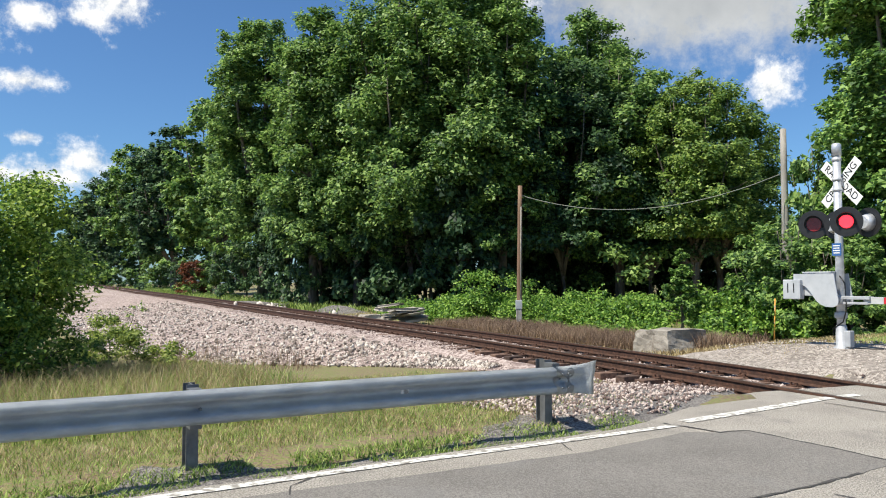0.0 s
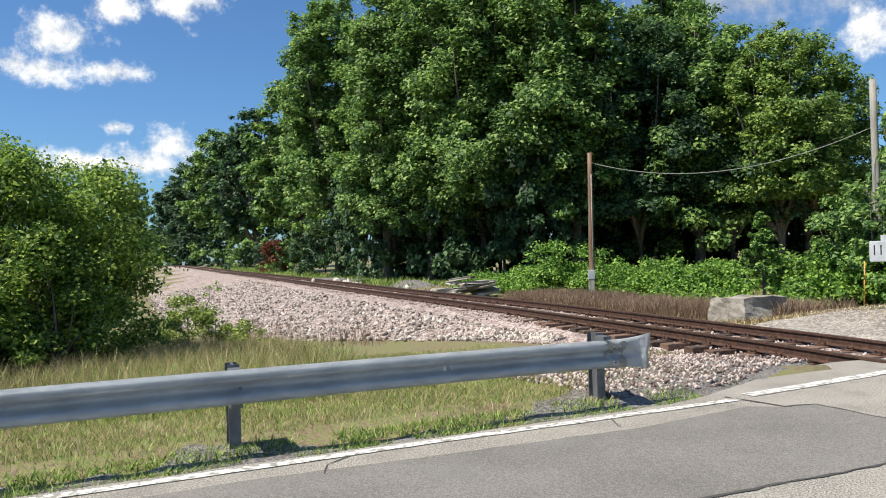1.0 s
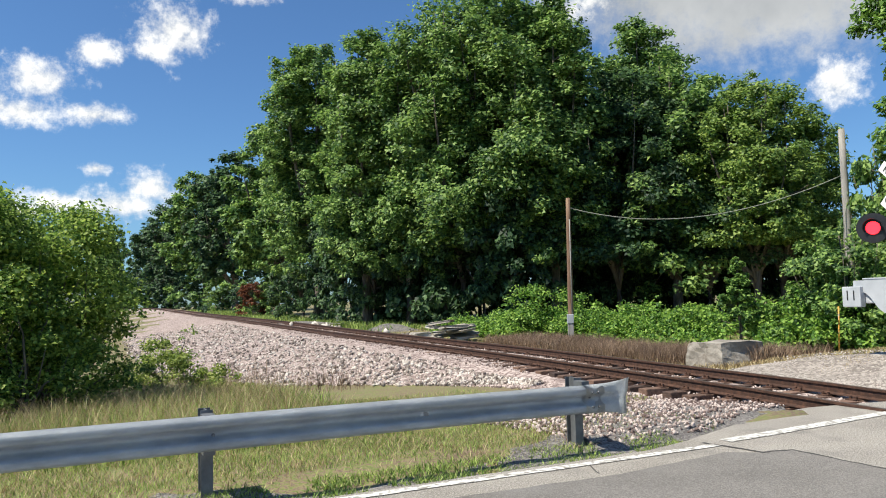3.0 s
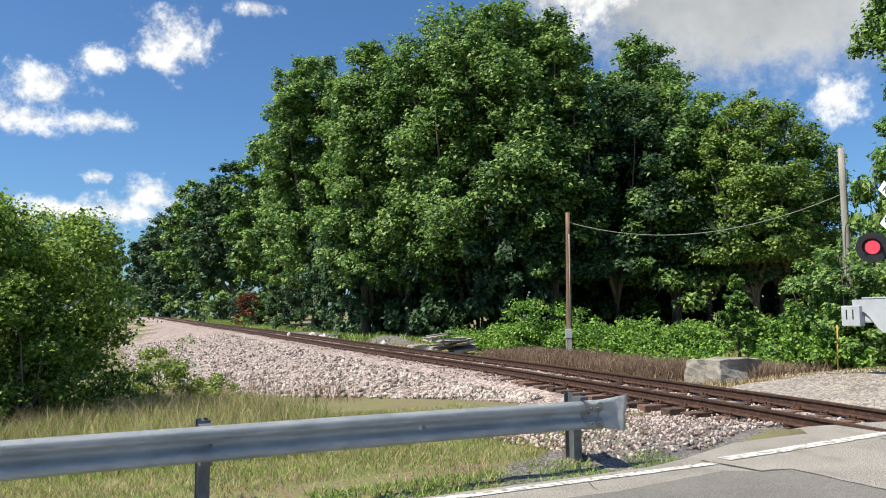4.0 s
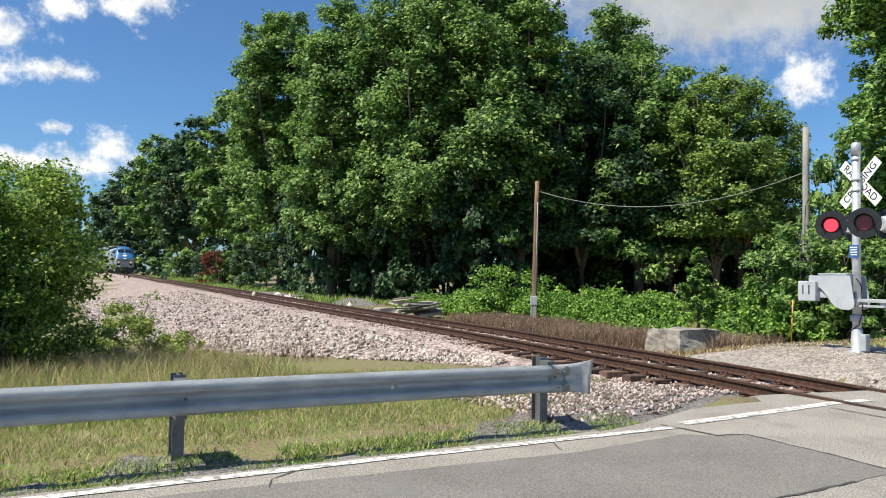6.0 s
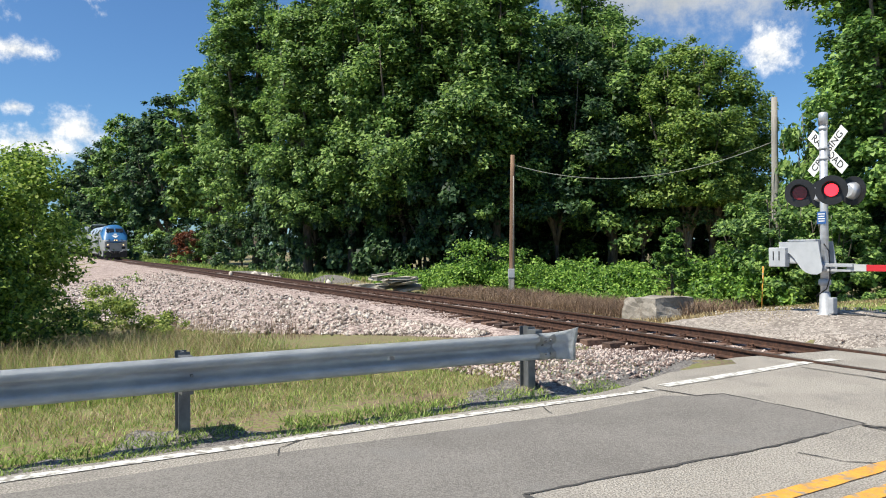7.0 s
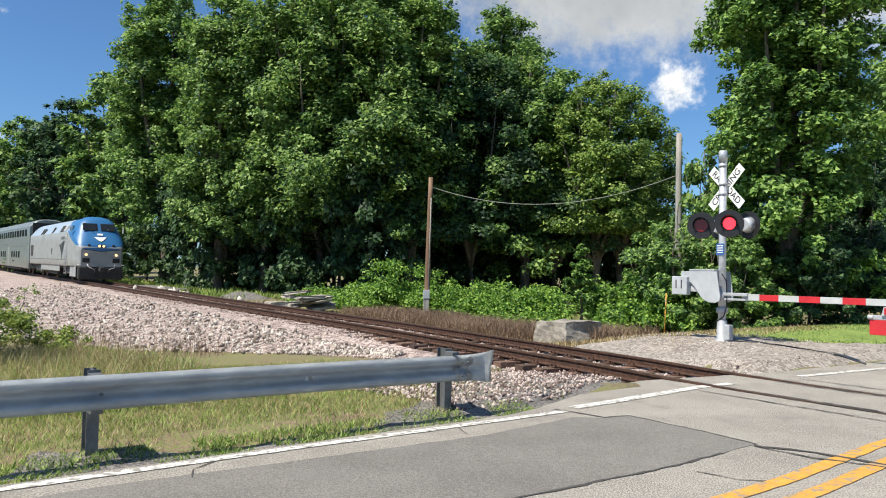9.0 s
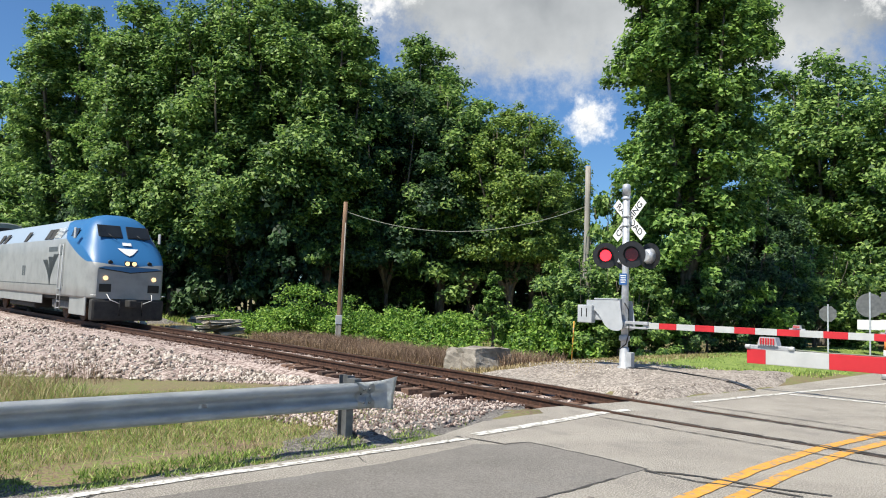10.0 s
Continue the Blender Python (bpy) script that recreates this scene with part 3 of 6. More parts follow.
# ---- guardrail ----
def build_guardrail():
    g = thing("guardrail", Matrix(), "galvanised steel W-beam guardrail on steel posts along the road", "guardrail")
    # W profile: out towards the road is -n
    W = [(-0.002, 0.146), (-0.030, 0.143), (-0.064, 0.130), (-0.080, 0.116), (-0.084, 0.102), (-0.084, 0.072), (-0.076, 0.056), (-0.018, 0.024), (-0.008, 0.010), (-0.008, -0.010), (-0.018, -0.024), (-0.076, -0.056), (-0.084, -0.072), (-0.084, -0.102), (-0.080, -0.116), (-0.064, -0.130), (-0.030, -0.143), (-0.002, -0.146)]
    fine = []
    for (a, b), (c, d) in zip(W, W[1:]):
        fine += [(a + (c - a) * k / 3, b + (d - b) * k / 3) for k in range(3)]
    W = fine + [W[-1]]
    bm = bmesh.new()
    nb, z0 = 6.50, 0.54
    rows = []

    def beam_z(u):
        return lerp(u, (-14, 0, 2.5, 4, 5.5), (0.60, 0.565, 0.549, 0.535, 0.512))
    for u in np.linspace(-14, 5.22, 60):
        rows.append([bm.verts.new(road(u, nb + a, beam_z(u) + b)) for a, b in W])
    for a, b in zip(rows, rows[1:]):
        for k in range(len(W) - 1):
            bm.faces.new((a[k], b[k], b[k + 1], a[k + 1])).smooth = True
    bmesh.ops.solidify(bm, geom=bm.faces[:], thickness=0.004)
    bmesh.ops.recalc_face_normals(bm, faces=bm.faces[:])
    part("w_beam", bm, GALV, g, "long W-shaped galvanised steel beam")
    # end wing: lapped over the beam, opening out flat with a bent upper corner
    bm, rows = bmesh.new(), []
    for u in (4.98, 5.08, 5.18, 5.26, 5.33, 5.39, 5.44, 5.48, 5.51):
        e = min(1.0, max(0.0, (u - 5.14) / 0.37))
        k = (1 - e) ** 1.4
        rows.append([bm.verts.new(road(u + 0.05 * e * max(0, b) / 0.146, nb - 0.006 + a * k + 0.03 * e - 0.10 * e ** 3, beam_z(u) + b * (1.03 + 0.17 * e * e) + 0.035 * e ** 4 * (1 if b > 0.1 else 0))) for a, b in W])
    for a, b in zip(rows, rows[1:]):
        for k in range(len(W) - 1):
            bm.faces.new((a[k], b[k], b[k + 1], a[k + 1])).smooth = True
    bmesh.ops.solidify(bm, geom=bm.faces[:], thickness=0.004)
    bmesh.ops.recalc_face_normals(bm, faces=bm.faces[:])
    part("end_wing", bm, GALV_WORN, g, "scuffed flared steel end piece")
    for u in (1.21 - 3.81 * 3, 1.21 - 3.81 * 2, 1.21 - 3.81, 1.21, 5.04):
        bm = bmesh.new()
        for a, sx in ((0, 0.010), (-0.075, 0.10), (0.075, 0.10)):
            p = road(u, nb + 0.22 + a, 0.16)
            box(sx, 0.14 if a == 0 else 0.012, 1.14, p, 0, bm, Matrix.Rotation(math.atan2(U.y, U.x), 4, "Z"))
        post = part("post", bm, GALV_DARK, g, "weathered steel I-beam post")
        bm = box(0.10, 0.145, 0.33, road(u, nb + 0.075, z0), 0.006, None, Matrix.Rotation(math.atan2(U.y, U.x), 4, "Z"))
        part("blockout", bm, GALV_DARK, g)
        q = road(u + 0.03, nb - 0.008, z0 - 0.0)
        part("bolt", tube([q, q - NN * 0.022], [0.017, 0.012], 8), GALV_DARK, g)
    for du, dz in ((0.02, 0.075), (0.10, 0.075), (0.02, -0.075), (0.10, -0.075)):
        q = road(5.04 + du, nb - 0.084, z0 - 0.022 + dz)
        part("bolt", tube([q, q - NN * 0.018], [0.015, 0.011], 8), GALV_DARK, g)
    q = road(3.16, nb - 0.012, z0 + 0.0)
    part("sticker", box(0.09, 0.004, 0.04, q - NN * 0.005, 0, None, Matrix.Rotation(math.atan2(U.y, U.x), 4, "Z")), WHITE_PAINT, g, "small white maker's sticker")


build_guardrail()


# ---- foliage ----
def foliage_material(name, dark, mid, light, leaf=0.42):
    return material(name, [dark, mid, light], 0.35, 0.6, island=0.9, leaf=leaf, detail=3)


LEAF_TREE = foliage_material("leaf_tree", (0.050, 0.115, 0.030), (0.135, 0.255, 0.058), (0.320, 0.470, 0.125))
LEAF_BRIGHT = foliage_material("leaf_bright", (0.050, 0.120, 0.026), (0.140, 0.275, 0.052), (0.310, 0.480, 0.115))
# on the thickets this low leaf colour has the canopy's shade put into it
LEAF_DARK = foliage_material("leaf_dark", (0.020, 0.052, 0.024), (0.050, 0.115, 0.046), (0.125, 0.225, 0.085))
LEAF_YELLOW = foliage_material("leaf_yellow", (0.070, 0.140, 0.028), (0.165, 0.280, 0.055), (0.33, 0.45, 0.10))
LEAF_VINE = foliage_material("leaf_vine", (0.060, 0.150, 0.022), (0.175, 0.350, 0.050), (0.340, 0.520, 0.100))
LEAF_BUSH = foliage_material("leaf_bush", (0.085, 0.165, 0.030), (0.215, 0.345, 0.062), (0.400, 0.520, 0.110), 0.52)
LEAF_RED = foliage_material("leaf_red", (0.10, 0.03, 0.015), (0.17, 0.055, 0.025), (0.24, 0.09, 0.04))
LEAF_WEED = foliage_material("leaf_weed", (0.12, 0.19, 0.035), (0.26, 0.35, 0.07), (0.42, 0.48, 0.13), 0.5)
GRASS_GREEN = foliage_material("grass_green", (0.11, 0.19, 0.035), (0.24, 0.36, 0.065), (0.44, 0.54, 0.15), 0.3)
GRASS_DRY = foliage_material("grass_dry", (0.25, 0.18, 0.085), (0.42, 0.325, 0.165), (0.58, 0.47, 0.26), 0.3)
WEED_BROWN = foliage_material("weed_brown", (0.13, 0.082, 0.055), (0.24, 0.155, 0.10), (0.38, 0.27, 0.18), 0.2)
BARK = material("bark", [(0.055, 0.045, 0.036), (0.13, 0.11, 0.09), (0.22, 0.20, 0.17)], 4, 0.95, bump=0.8, bump_scale=25, stretch=(2, 2, 0.5))


def leaves_mesh(name, c, nrm, size, mat, seed, simple=False):
    """One folded lozenge leaf at each centre c, facing nrm."""
    r = np.random.RandomState(seed)
    k = len(c)
    nrm = nrm / np.linalg.norm(nrm, axis=1, keepdims=True)
    a = r.normal(size=(k, 3))
    t = np.cross(nrm, a)
    t /= np.linalg.norm(t, axis=1, keepdims=True)
    b = np.cross(nrm, t)
    s = size[:, None]
    if simple:   # far leaves: one three-cornered blade
        v = np.empty((k, 3, 3), np.float32)
        v[:, 0] = c - t * s * 0.62
        v[:, 1] = c + t * s * 0.42 + b * s * 0.48 + nrm * s * 0.06
        v[:, 2] = c + t * s * 0.42 - b * s * 0.48 + nrm * s * 0.06
        return mesh_from(name, v.reshape(-1, 3), np.arange(3 * k).reshape(-1, 3), mat)
    v = np.empty((k, 4, 3), np.float32)
    v[:, 0] = c - t * s * 0.55
    v[:, 1] = c + b * s * 0.36 + nrm * s * 0.10
    v[:, 2] = c + t * s * 0.55 - nrm * s * 0.08
    v[:, 3] = c - b * s * 0.36 + nrm * s * 0.10
    i = np.arange(k)[:, None] * 4
    f = np.concatenate([i + [0, 1, 2], i + [0, 2, 3]], 1).reshape(-1, 3)
    return mesh_from(name, v.reshape(-1, 3), f, mat)


def clump_leaves(centres, radii, per, size, seed, flat=0.75, up=0.5):
    """Leaves over the outer shells of many uneven clumps."""
    r = np.random.RandomState(seed)
    C, Nn, S = [], [], []
    for c, rad in zip(centres, radii):
        k = max(8, int(per * rad * rad))
        d = r.normal(size=(k, 3))
        d /= np.linalg.norm(d, axis=1, keepdims=True)
        d[:, 2] = np.where(d[:, 2] < -0.3, -d[:, 2], d[:, 2])
        w = rad * (0.25 + 1.0 * r.rand(k) ** 0.8) * (1 + 0.28 * np.sin(d[:, 0] * 5 + c[0]) * np.cos(d[:, 1] * 6 + c[1]))
        C.append(np.asarray(c) + d * w[:, None] * (1, 1, flat))
        Nn.append(d * 0.7 + r.normal(size=(k, 3)) * 0.75 + (0, 0, up * 0.8))
        S.append(size * r.uniform(0.6, 1.35, k))
    return np.concatenate(C), np.concatenate(Nn), np.concatenate(S)


def limb(bm, a, b, r0, r1, rng, sides=6, sag=0.1):
    a, b = Vector(a), Vector(b)
    n = 5
    pts, rad = [], []
    for i in range(n):
        t = i / (n - 1)
        p = a.lerp(b, t)
        p += Vector((rng.uniform(-1, 1), rng.uniform(-1, 1), rng.uniform(-.5, 1))) * (b - a).length * sag * math.sin(math.pi * t) * 0.5
        pts.append(p), rad.append(r0 + (r1 - r0) * t)
    tube(pts, rad, sides, bm)


def tree_parts(seed, height, width, base, leaf, size, leaves, sprays, shape="oak"):
    """Trunk and crown meshes of a tree that stands at the origin: leaders, and sprays of leaves along them."""
    rng, r = random.Random(seed), np.random.RandomState(seed)
    R = width / 2
    count, reach = {"tall": (11, 0.62), "oak": (17, 0.74), "cone": (3, 0.12)}[shape]
    leaders = []
    for i in range(count):
        q = reach * math.sqrt((i + 0.3) / count)
        a = i * 2.4 + rng.uniform(-.4, .4)
        top = height * (1 - (0.30 if shape == "tall" else 0.42) * (q / reach) ** 2.2 * rng.uniform(0.7, 1.25)) if i else height
        z0 = height * rng.uniform(0.12, 0.34)
        leaders.append((Vector((0, 0, z0)), Vector((R * q * math.cos(a), R * q * math.sin(a), z0 + (top - z0) * 0.5)), Vector((R * q * 1.12 * math.cos(a), R * q * 1.12 * math.sin(a), top))))
    centres, spread = [], []
    for i in range(sprays):
        A, B, C = leaders[rng.randrange(count)]
        t = rng.random() ** 0.72
        p = A * (1 - t) ** 2 + B * (2 * t * (1 - t)) + C * t * t
        if shape == "cone":
            wide = R * (1.0 - 0.9 * (p.z / height))
        else:
            wide = R * (0.62 if shape == "oak" else 0.5) * (1 - 0.80 * t ** 1.6) + 0.02 * width
        if rng.random() < (0.30 if height < 8 else 0.10) and shape != "cone":      # low skirt of hanging growth
            z = base + (height * 0.5 - base) * rng.random()
            p = Vector((0, 0, z))
            wide = R * (0.95 if shape == "oak" else 0.82)
        a, q = rng.uniform(0, 6.283), math.sqrt(rng.uniform(0.12, 1.0))
        lob = 1 + 0.20 * math.sin(a * 3 + seed + p.z * 0.5) + 0.12 * math.sin(a * 5 + p.z * 1.3)
        c = p + Vector((math.cos(a) * wide * q * lob, math.sin(a) * wide * q * lob, rng.uniform(-.35, .35) * wide * 0.5))
        c.z = min(max(c.z, base), height)
        centres.append(tuple(c)), spread.append(width * rng.uniform(0.015, 0.040))
    c0, s0 = np.array(centres), np.array(spread)
    w = s0 ** 1.6
    pick = r.choice(len(c0), leaves, p=w / w.sum())
    out = c0[pick] * (1, 1, 0.25)
    out /= np.linalg.norm(out, axis=1, keepdims=True) + 1e-6
    d = np.clip(r.normal(size=(leaves, 3)), -1.9, 1.9)
    c = c0[pick] + d * s0[pick][:, None] * (1, 1, 0.72)
    c[:, 2] = np.maximum(c[:, 2], 0.05)
    n = r.normal(size=(leaves, 3)) * 0.55 + out * 0.45 + d * 0.22 + (0, 0, 0.75)
    crown = leaves_mesh("crown", c, n, size * r.uniform(0.55, 1.4, leaves), leaf, seed, height > 4)
    bm = bmesh.new()
    tw = height * 0.018
    tube([(0, 0, -0.3), (0, 0, 0.15), (rng.uniform(-.1, .1), rng.uniform(-.1, .1), height * 0.2), (0, 0, height * 0.5), leaders[0][2] * 0.97], [tw * 1.6, tw * 1.15, tw * 0.9, tw * 0.6, 0.03], 9, bm)
    for A, B, C in leaders[1:]:
        pts = [A * (1 - t) ** 2 + B * (2 * t * (1 - t)) + C * t * t for t in (0, .2, .4, .6, .8, .97)]
        tube(pts, [tw * 0.5, tw * 0.42, tw * 0.34, tw * 0.24, tw * 0.14, 0.02], 6, bm)
    for q in rng.sample(centres, min(len(centres), 30)):
        A, B, C = min(leaders, key=lambda l: (l[1] - Vector(q)).length)
        t = min(0.85, max(0.1, (q[2] - A.z) / max(0.5, C.z - A.z) - 0.1))
        limb(bm, A * (1 - t) ** 2 + B * (2 * t * (1 - t)) + C * t * t, q, tw * 0.16, 0.012, rng, 5)
    me = bpy.data.meshes.new("trunk")
    bm.to_mesh(me), bm.free()
    me.materials.append(BARK)
    return me, crown


def plant(x, y, meshes, label, scale=1.0, turn=0.0, name="tree", category="tree", group="trees beyond the railway", z=None, squash=1.0):
    t = thing(name, pose(x, y, ground_z(x, y) if z is None else z, 0, 0, turn), label, category, group)
    t.scale = (scale, scale, scale * squash)
    trunk, crown = meshes
    part("trunk", trunk, BARK, t)
    part("crown", crown, None, t)
    return t


# kinds of tree, built once
SYCAMORE = [tree_parts(11, 20, 9.8, 3.6, LEAF_TREE, 0.20, 82000, 640, "tall"), tree_parts(12, 20, 11.8, 5.0, LEAF_TREE, 0.20, 92000, 720, "oak")]
MAPLE = [tree_parts(21, 15, 10.2, 3.6, LEAF_DARK, 0.205, 54000, 460, "oak"), tree_parts(22, 15, 10.6, 1.6, LEAF_TREE, 0.205, 54000, 460, "oak")]
LOCUST = [tree_parts(31, 14, 9.4, 4.6, LEAF_YELLOW, 0.165, 58000, 420, "oak")]
POPLAR = [tree_parts(41, 16, 6.8, 0.8, LEAF_BRIGHT, 0.135, 150000, 760, "tall")]
FAR_TREE = [tree_parts(61, 20, 12, 0.5, LEAF_DARK, 0.42, 24000, 360, "oak"), tree_parts(62, 20, 12, 0.5, LEAF_TREE, 0.42, 24000, 360, "oak")]
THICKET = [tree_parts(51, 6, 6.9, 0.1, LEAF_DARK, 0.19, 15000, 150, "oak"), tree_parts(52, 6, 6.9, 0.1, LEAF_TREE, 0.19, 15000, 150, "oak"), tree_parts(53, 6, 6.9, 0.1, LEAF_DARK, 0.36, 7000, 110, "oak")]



def polar(az, d):
    return d * math.sin(radians(az)), d * math.cos(radians(az))


SYC = "tall full sycamore tree with sunlit upper leaves"
DENSE = "dense green maple in the tree line beyond the railway"
FARL = "large dark green tree beside the distant track"
# azimuth, distance, kind, scale, turn, label
TREES = [
    (-14.4, 62, SYCAMORE[0], 1.12, 10, SYC), (-10.6, 52, SYCAMORE[0], 1.0, 140, SYC), (-7.2, 50, SYCAMORE[0], 0.92, 200, SYC),
    (-3.2, 49, SYCAMORE[1], 1.06, 60, "broad tall sycamore tree draped with vines"), (0.8, 48, SYCAMORE[1], 1.05, 220, "broad tall sycamore tree draped with vines"),
    (3.9, 47, SYCAMORE[0], 1.0, 300, SYC), (10.6, 62, SYCAMORE[0], 1.15, 80, "tall tree with thin open top branches"),
    (8.6, 48, MAPLE[0], 1.02, 30, DENSE), (12.8, 50, MAPLE[1], 1.08, 190, DENSE), (15.0, 49, MAPLE[0], 0.92, 120, DENSE),
    (18.2, 47, LOCUST[0], 0.98, 40, "open yellowish green locust tree"), (20.0, 49, LOCUST[0], 0.94, 150, "open yellowish green locust tree"),
    (-17.5, 88, FAR_TREE[1], 1.05, 70, FARL), (-20.6, 112, FAR_TREE[0], 1.12, 170, FARL), (-22.8, 142, FAR_TREE[1], 1.22, 20, FARL),
    (-24.8, 185, FAR_TREE[0], 1.25, 250, FARL), (-26.2, 235, FAR_TREE[0], 1.3, 120, FARL), (-29.5, 300, FAR_TREE[1], 1.5, 200, FARL),
    (-33.5, 300, FAR_TREE[0], 1.5, 300, FARL), (-38, 280, FAR_TREE[0], 1.3, 20, FARL),
    (31.7, 27.0, POPLAR[0], 1.03, 50, "tall leafy tree behind the crossing signal"),
    (40.5, 46, MAPLE[1], 1.10, 10, "green tree at the roadside beyond the crossing"),
    (46.5, 42, MAPLE[1], 0.95, 100, "green tree at the roadside beyond the crossing"), (52.5, 46, MAPLE[0], 0.95, 200, "green tree at the roadside beyond the crossing"),
    (36.0, 38, MAPLE[0], 0.55, 0, "low dense tree shading the roadside"),
]
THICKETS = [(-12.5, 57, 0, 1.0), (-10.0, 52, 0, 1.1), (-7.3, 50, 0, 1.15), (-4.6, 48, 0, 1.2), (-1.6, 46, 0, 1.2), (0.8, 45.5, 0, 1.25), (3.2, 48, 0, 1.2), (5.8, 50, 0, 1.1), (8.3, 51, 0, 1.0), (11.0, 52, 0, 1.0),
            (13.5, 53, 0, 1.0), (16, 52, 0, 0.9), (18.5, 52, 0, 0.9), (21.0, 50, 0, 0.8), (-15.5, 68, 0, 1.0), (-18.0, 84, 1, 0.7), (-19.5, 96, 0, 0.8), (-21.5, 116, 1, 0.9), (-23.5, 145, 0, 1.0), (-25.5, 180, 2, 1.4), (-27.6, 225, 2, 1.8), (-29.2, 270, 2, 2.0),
            (-31, 270, 2, 2.0), (-33, 260, 2, 2.2), (-36, 240, 2, 2.2), (-39.5, 240, 2, 2.2),
            (24.0, 26.5, 1, 0.62), (25.5, 29, 1, 0.7), (28.0, 25.5, 1, 0.5), (33.0, 27, 0, 0.55), (36.5, 30, 0, 0.6), (40.0, 33, 1, 0.7), (44.5, 35, 1, 0.7), (48.5, 37, 0, 0.8), (53, 36, 1, 0.8),
            (-8, 62, 2, 1.4), (-2, 62, 2, 1.5), (4, 62, 2, 1.5), (10, 62, 2, 1.5), (16, 62, 2, 1.4), (22, 64, 2, 1.2), (27, 60, 2, 1.0), (32, 50, 2, 1.2), (37, 55, 2, 1.3), (43, 55, 2, 1.3), (50, 55, 2, 1.3)]
# thickets under the canopy all take the dark leaf, shade painted into its colour
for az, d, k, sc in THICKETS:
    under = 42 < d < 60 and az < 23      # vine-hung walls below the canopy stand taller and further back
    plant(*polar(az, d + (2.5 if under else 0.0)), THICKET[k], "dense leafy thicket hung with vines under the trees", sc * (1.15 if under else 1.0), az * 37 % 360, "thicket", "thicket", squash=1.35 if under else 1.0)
plant(*polar(27.2, 29.5), THICKET[1], "tall leafy green thicket around a grey pole", 0.68, 20, "thicket", "thicket", squash=1.85)
for az, d, kind, sc, turn, label in TREES:
    plant(*polar(az, d), kind, label, sc * (1.05 if az < 24 else 1.0), turn)


def vine_mound(name, x, y, w, dep, h, leaf, size, per, seed, label, category="vines", turn=0.0):
    """A heap of vine leaves over lower growth."""
    rng = random.Random(seed)
    cs, rs = [], []
    for i in range(max(6, int(w * dep * 3.6))):
        a, q = rng.uniform(0, 6.283), math.sqrt(rng.random())
        cx, cy = q * w / 2 * math.cos(a), q * dep / 2 * math.sin(a)
        zz = h * (1 - 0.75 * q * q) * rng.uniform(0.55, 1.05)
        cs.append((cx, cy, max(0.12, zz - 0.25))), rs.append(rng.uniform(0.28, 0.5) * min(1, 0.5 + h / 3))
        if zz > 0.7:
            cs.append((cx, cy, zz * 0.4)), rs.append(0.45)
    c, n, s = clump_leaves(cs, rs, per, size, seed, 0.8, 0.8)
    m = leaves_mesh("leaves", c, n, s, leaf, seed)
    ob = part(name, m, None)
    ob.matrix_basis = pose(x, y, ground_z(x, y) - 0.05, 0, 0, turn)
    return tagged(ob, label, category, "undergrowth beyond the railway", "stuff")


MOUNDS = [(-3.4, 37, 3.2, 2.6, 0.6), (-1.4, 35.5, 3.0, 2.6, 0.8), (1.0, 34, 2.4, 2.6, 1.5), (2.3, 33, 2.6, 2.8, 2.25), (4.2, 32.8, 2.5, 2.6, 2.1), (6.6, 32, 2.2, 2.4, 1.7), (8.8, 31.2, 2.4, 2.4, 1.55),
          (11.2, 30.2, 2.0, 2.2, 1.15), (13.1, 29.6, 2.2, 2.2, 1.45), (15.3, 28.9, 2.0, 2.2, 1.0), (18.6, 27.4, 2.2, 2.2, 1.55), (20.2, 26.4, 2.0, 2.0, 1.35), (21.8, 25.5, 2.1, 2.0, 1.95), (23.4, 25, 1.9, 1.8, 1.7),
          (1, 40, 5, 4, 0.9), (6, 39, 5, 4, 1.0), (10, 38, 5, 4, 1.0), (14, 37, 5, 4, 1.0), (18, 35, 5, 4, 1.0), (21.5, 33, 4, 4, 1.0), (-3, 42, 4, 3, 0.6), (24, 32, 4, 4, 1.0),
          (7.9, 30.5, 2.6, 1.5, 0.5), (12.0, 28.2, 2.8, 1.5, 0.42), (15.6, 26.6, 2.8, 1.4, 0.45), (19.0, 24.8, 2.6, 1.4, 0.45)]
for i, (az, d, w, dep, h) in enumerate(MOUNDS):
    vine_mound("vine_mound", *polar(az, d), w, dep, h * 1.12 + 0.22, LEAF_VINE, 0.125, 420, 60 + i, "bright green heap of kudzu-like vines beyond the railway", turn=-az)
plant(*polar(17.0, 26.6), tree_parts(71, 3.0, 1.9, 0.25, LEAF_BRIGHT, 0.10, 9000, 90, "cone"), "young leafy green sapling among the vines", 1.0, 0, "sapling", "sapling", "undergrowth beyond the railway")


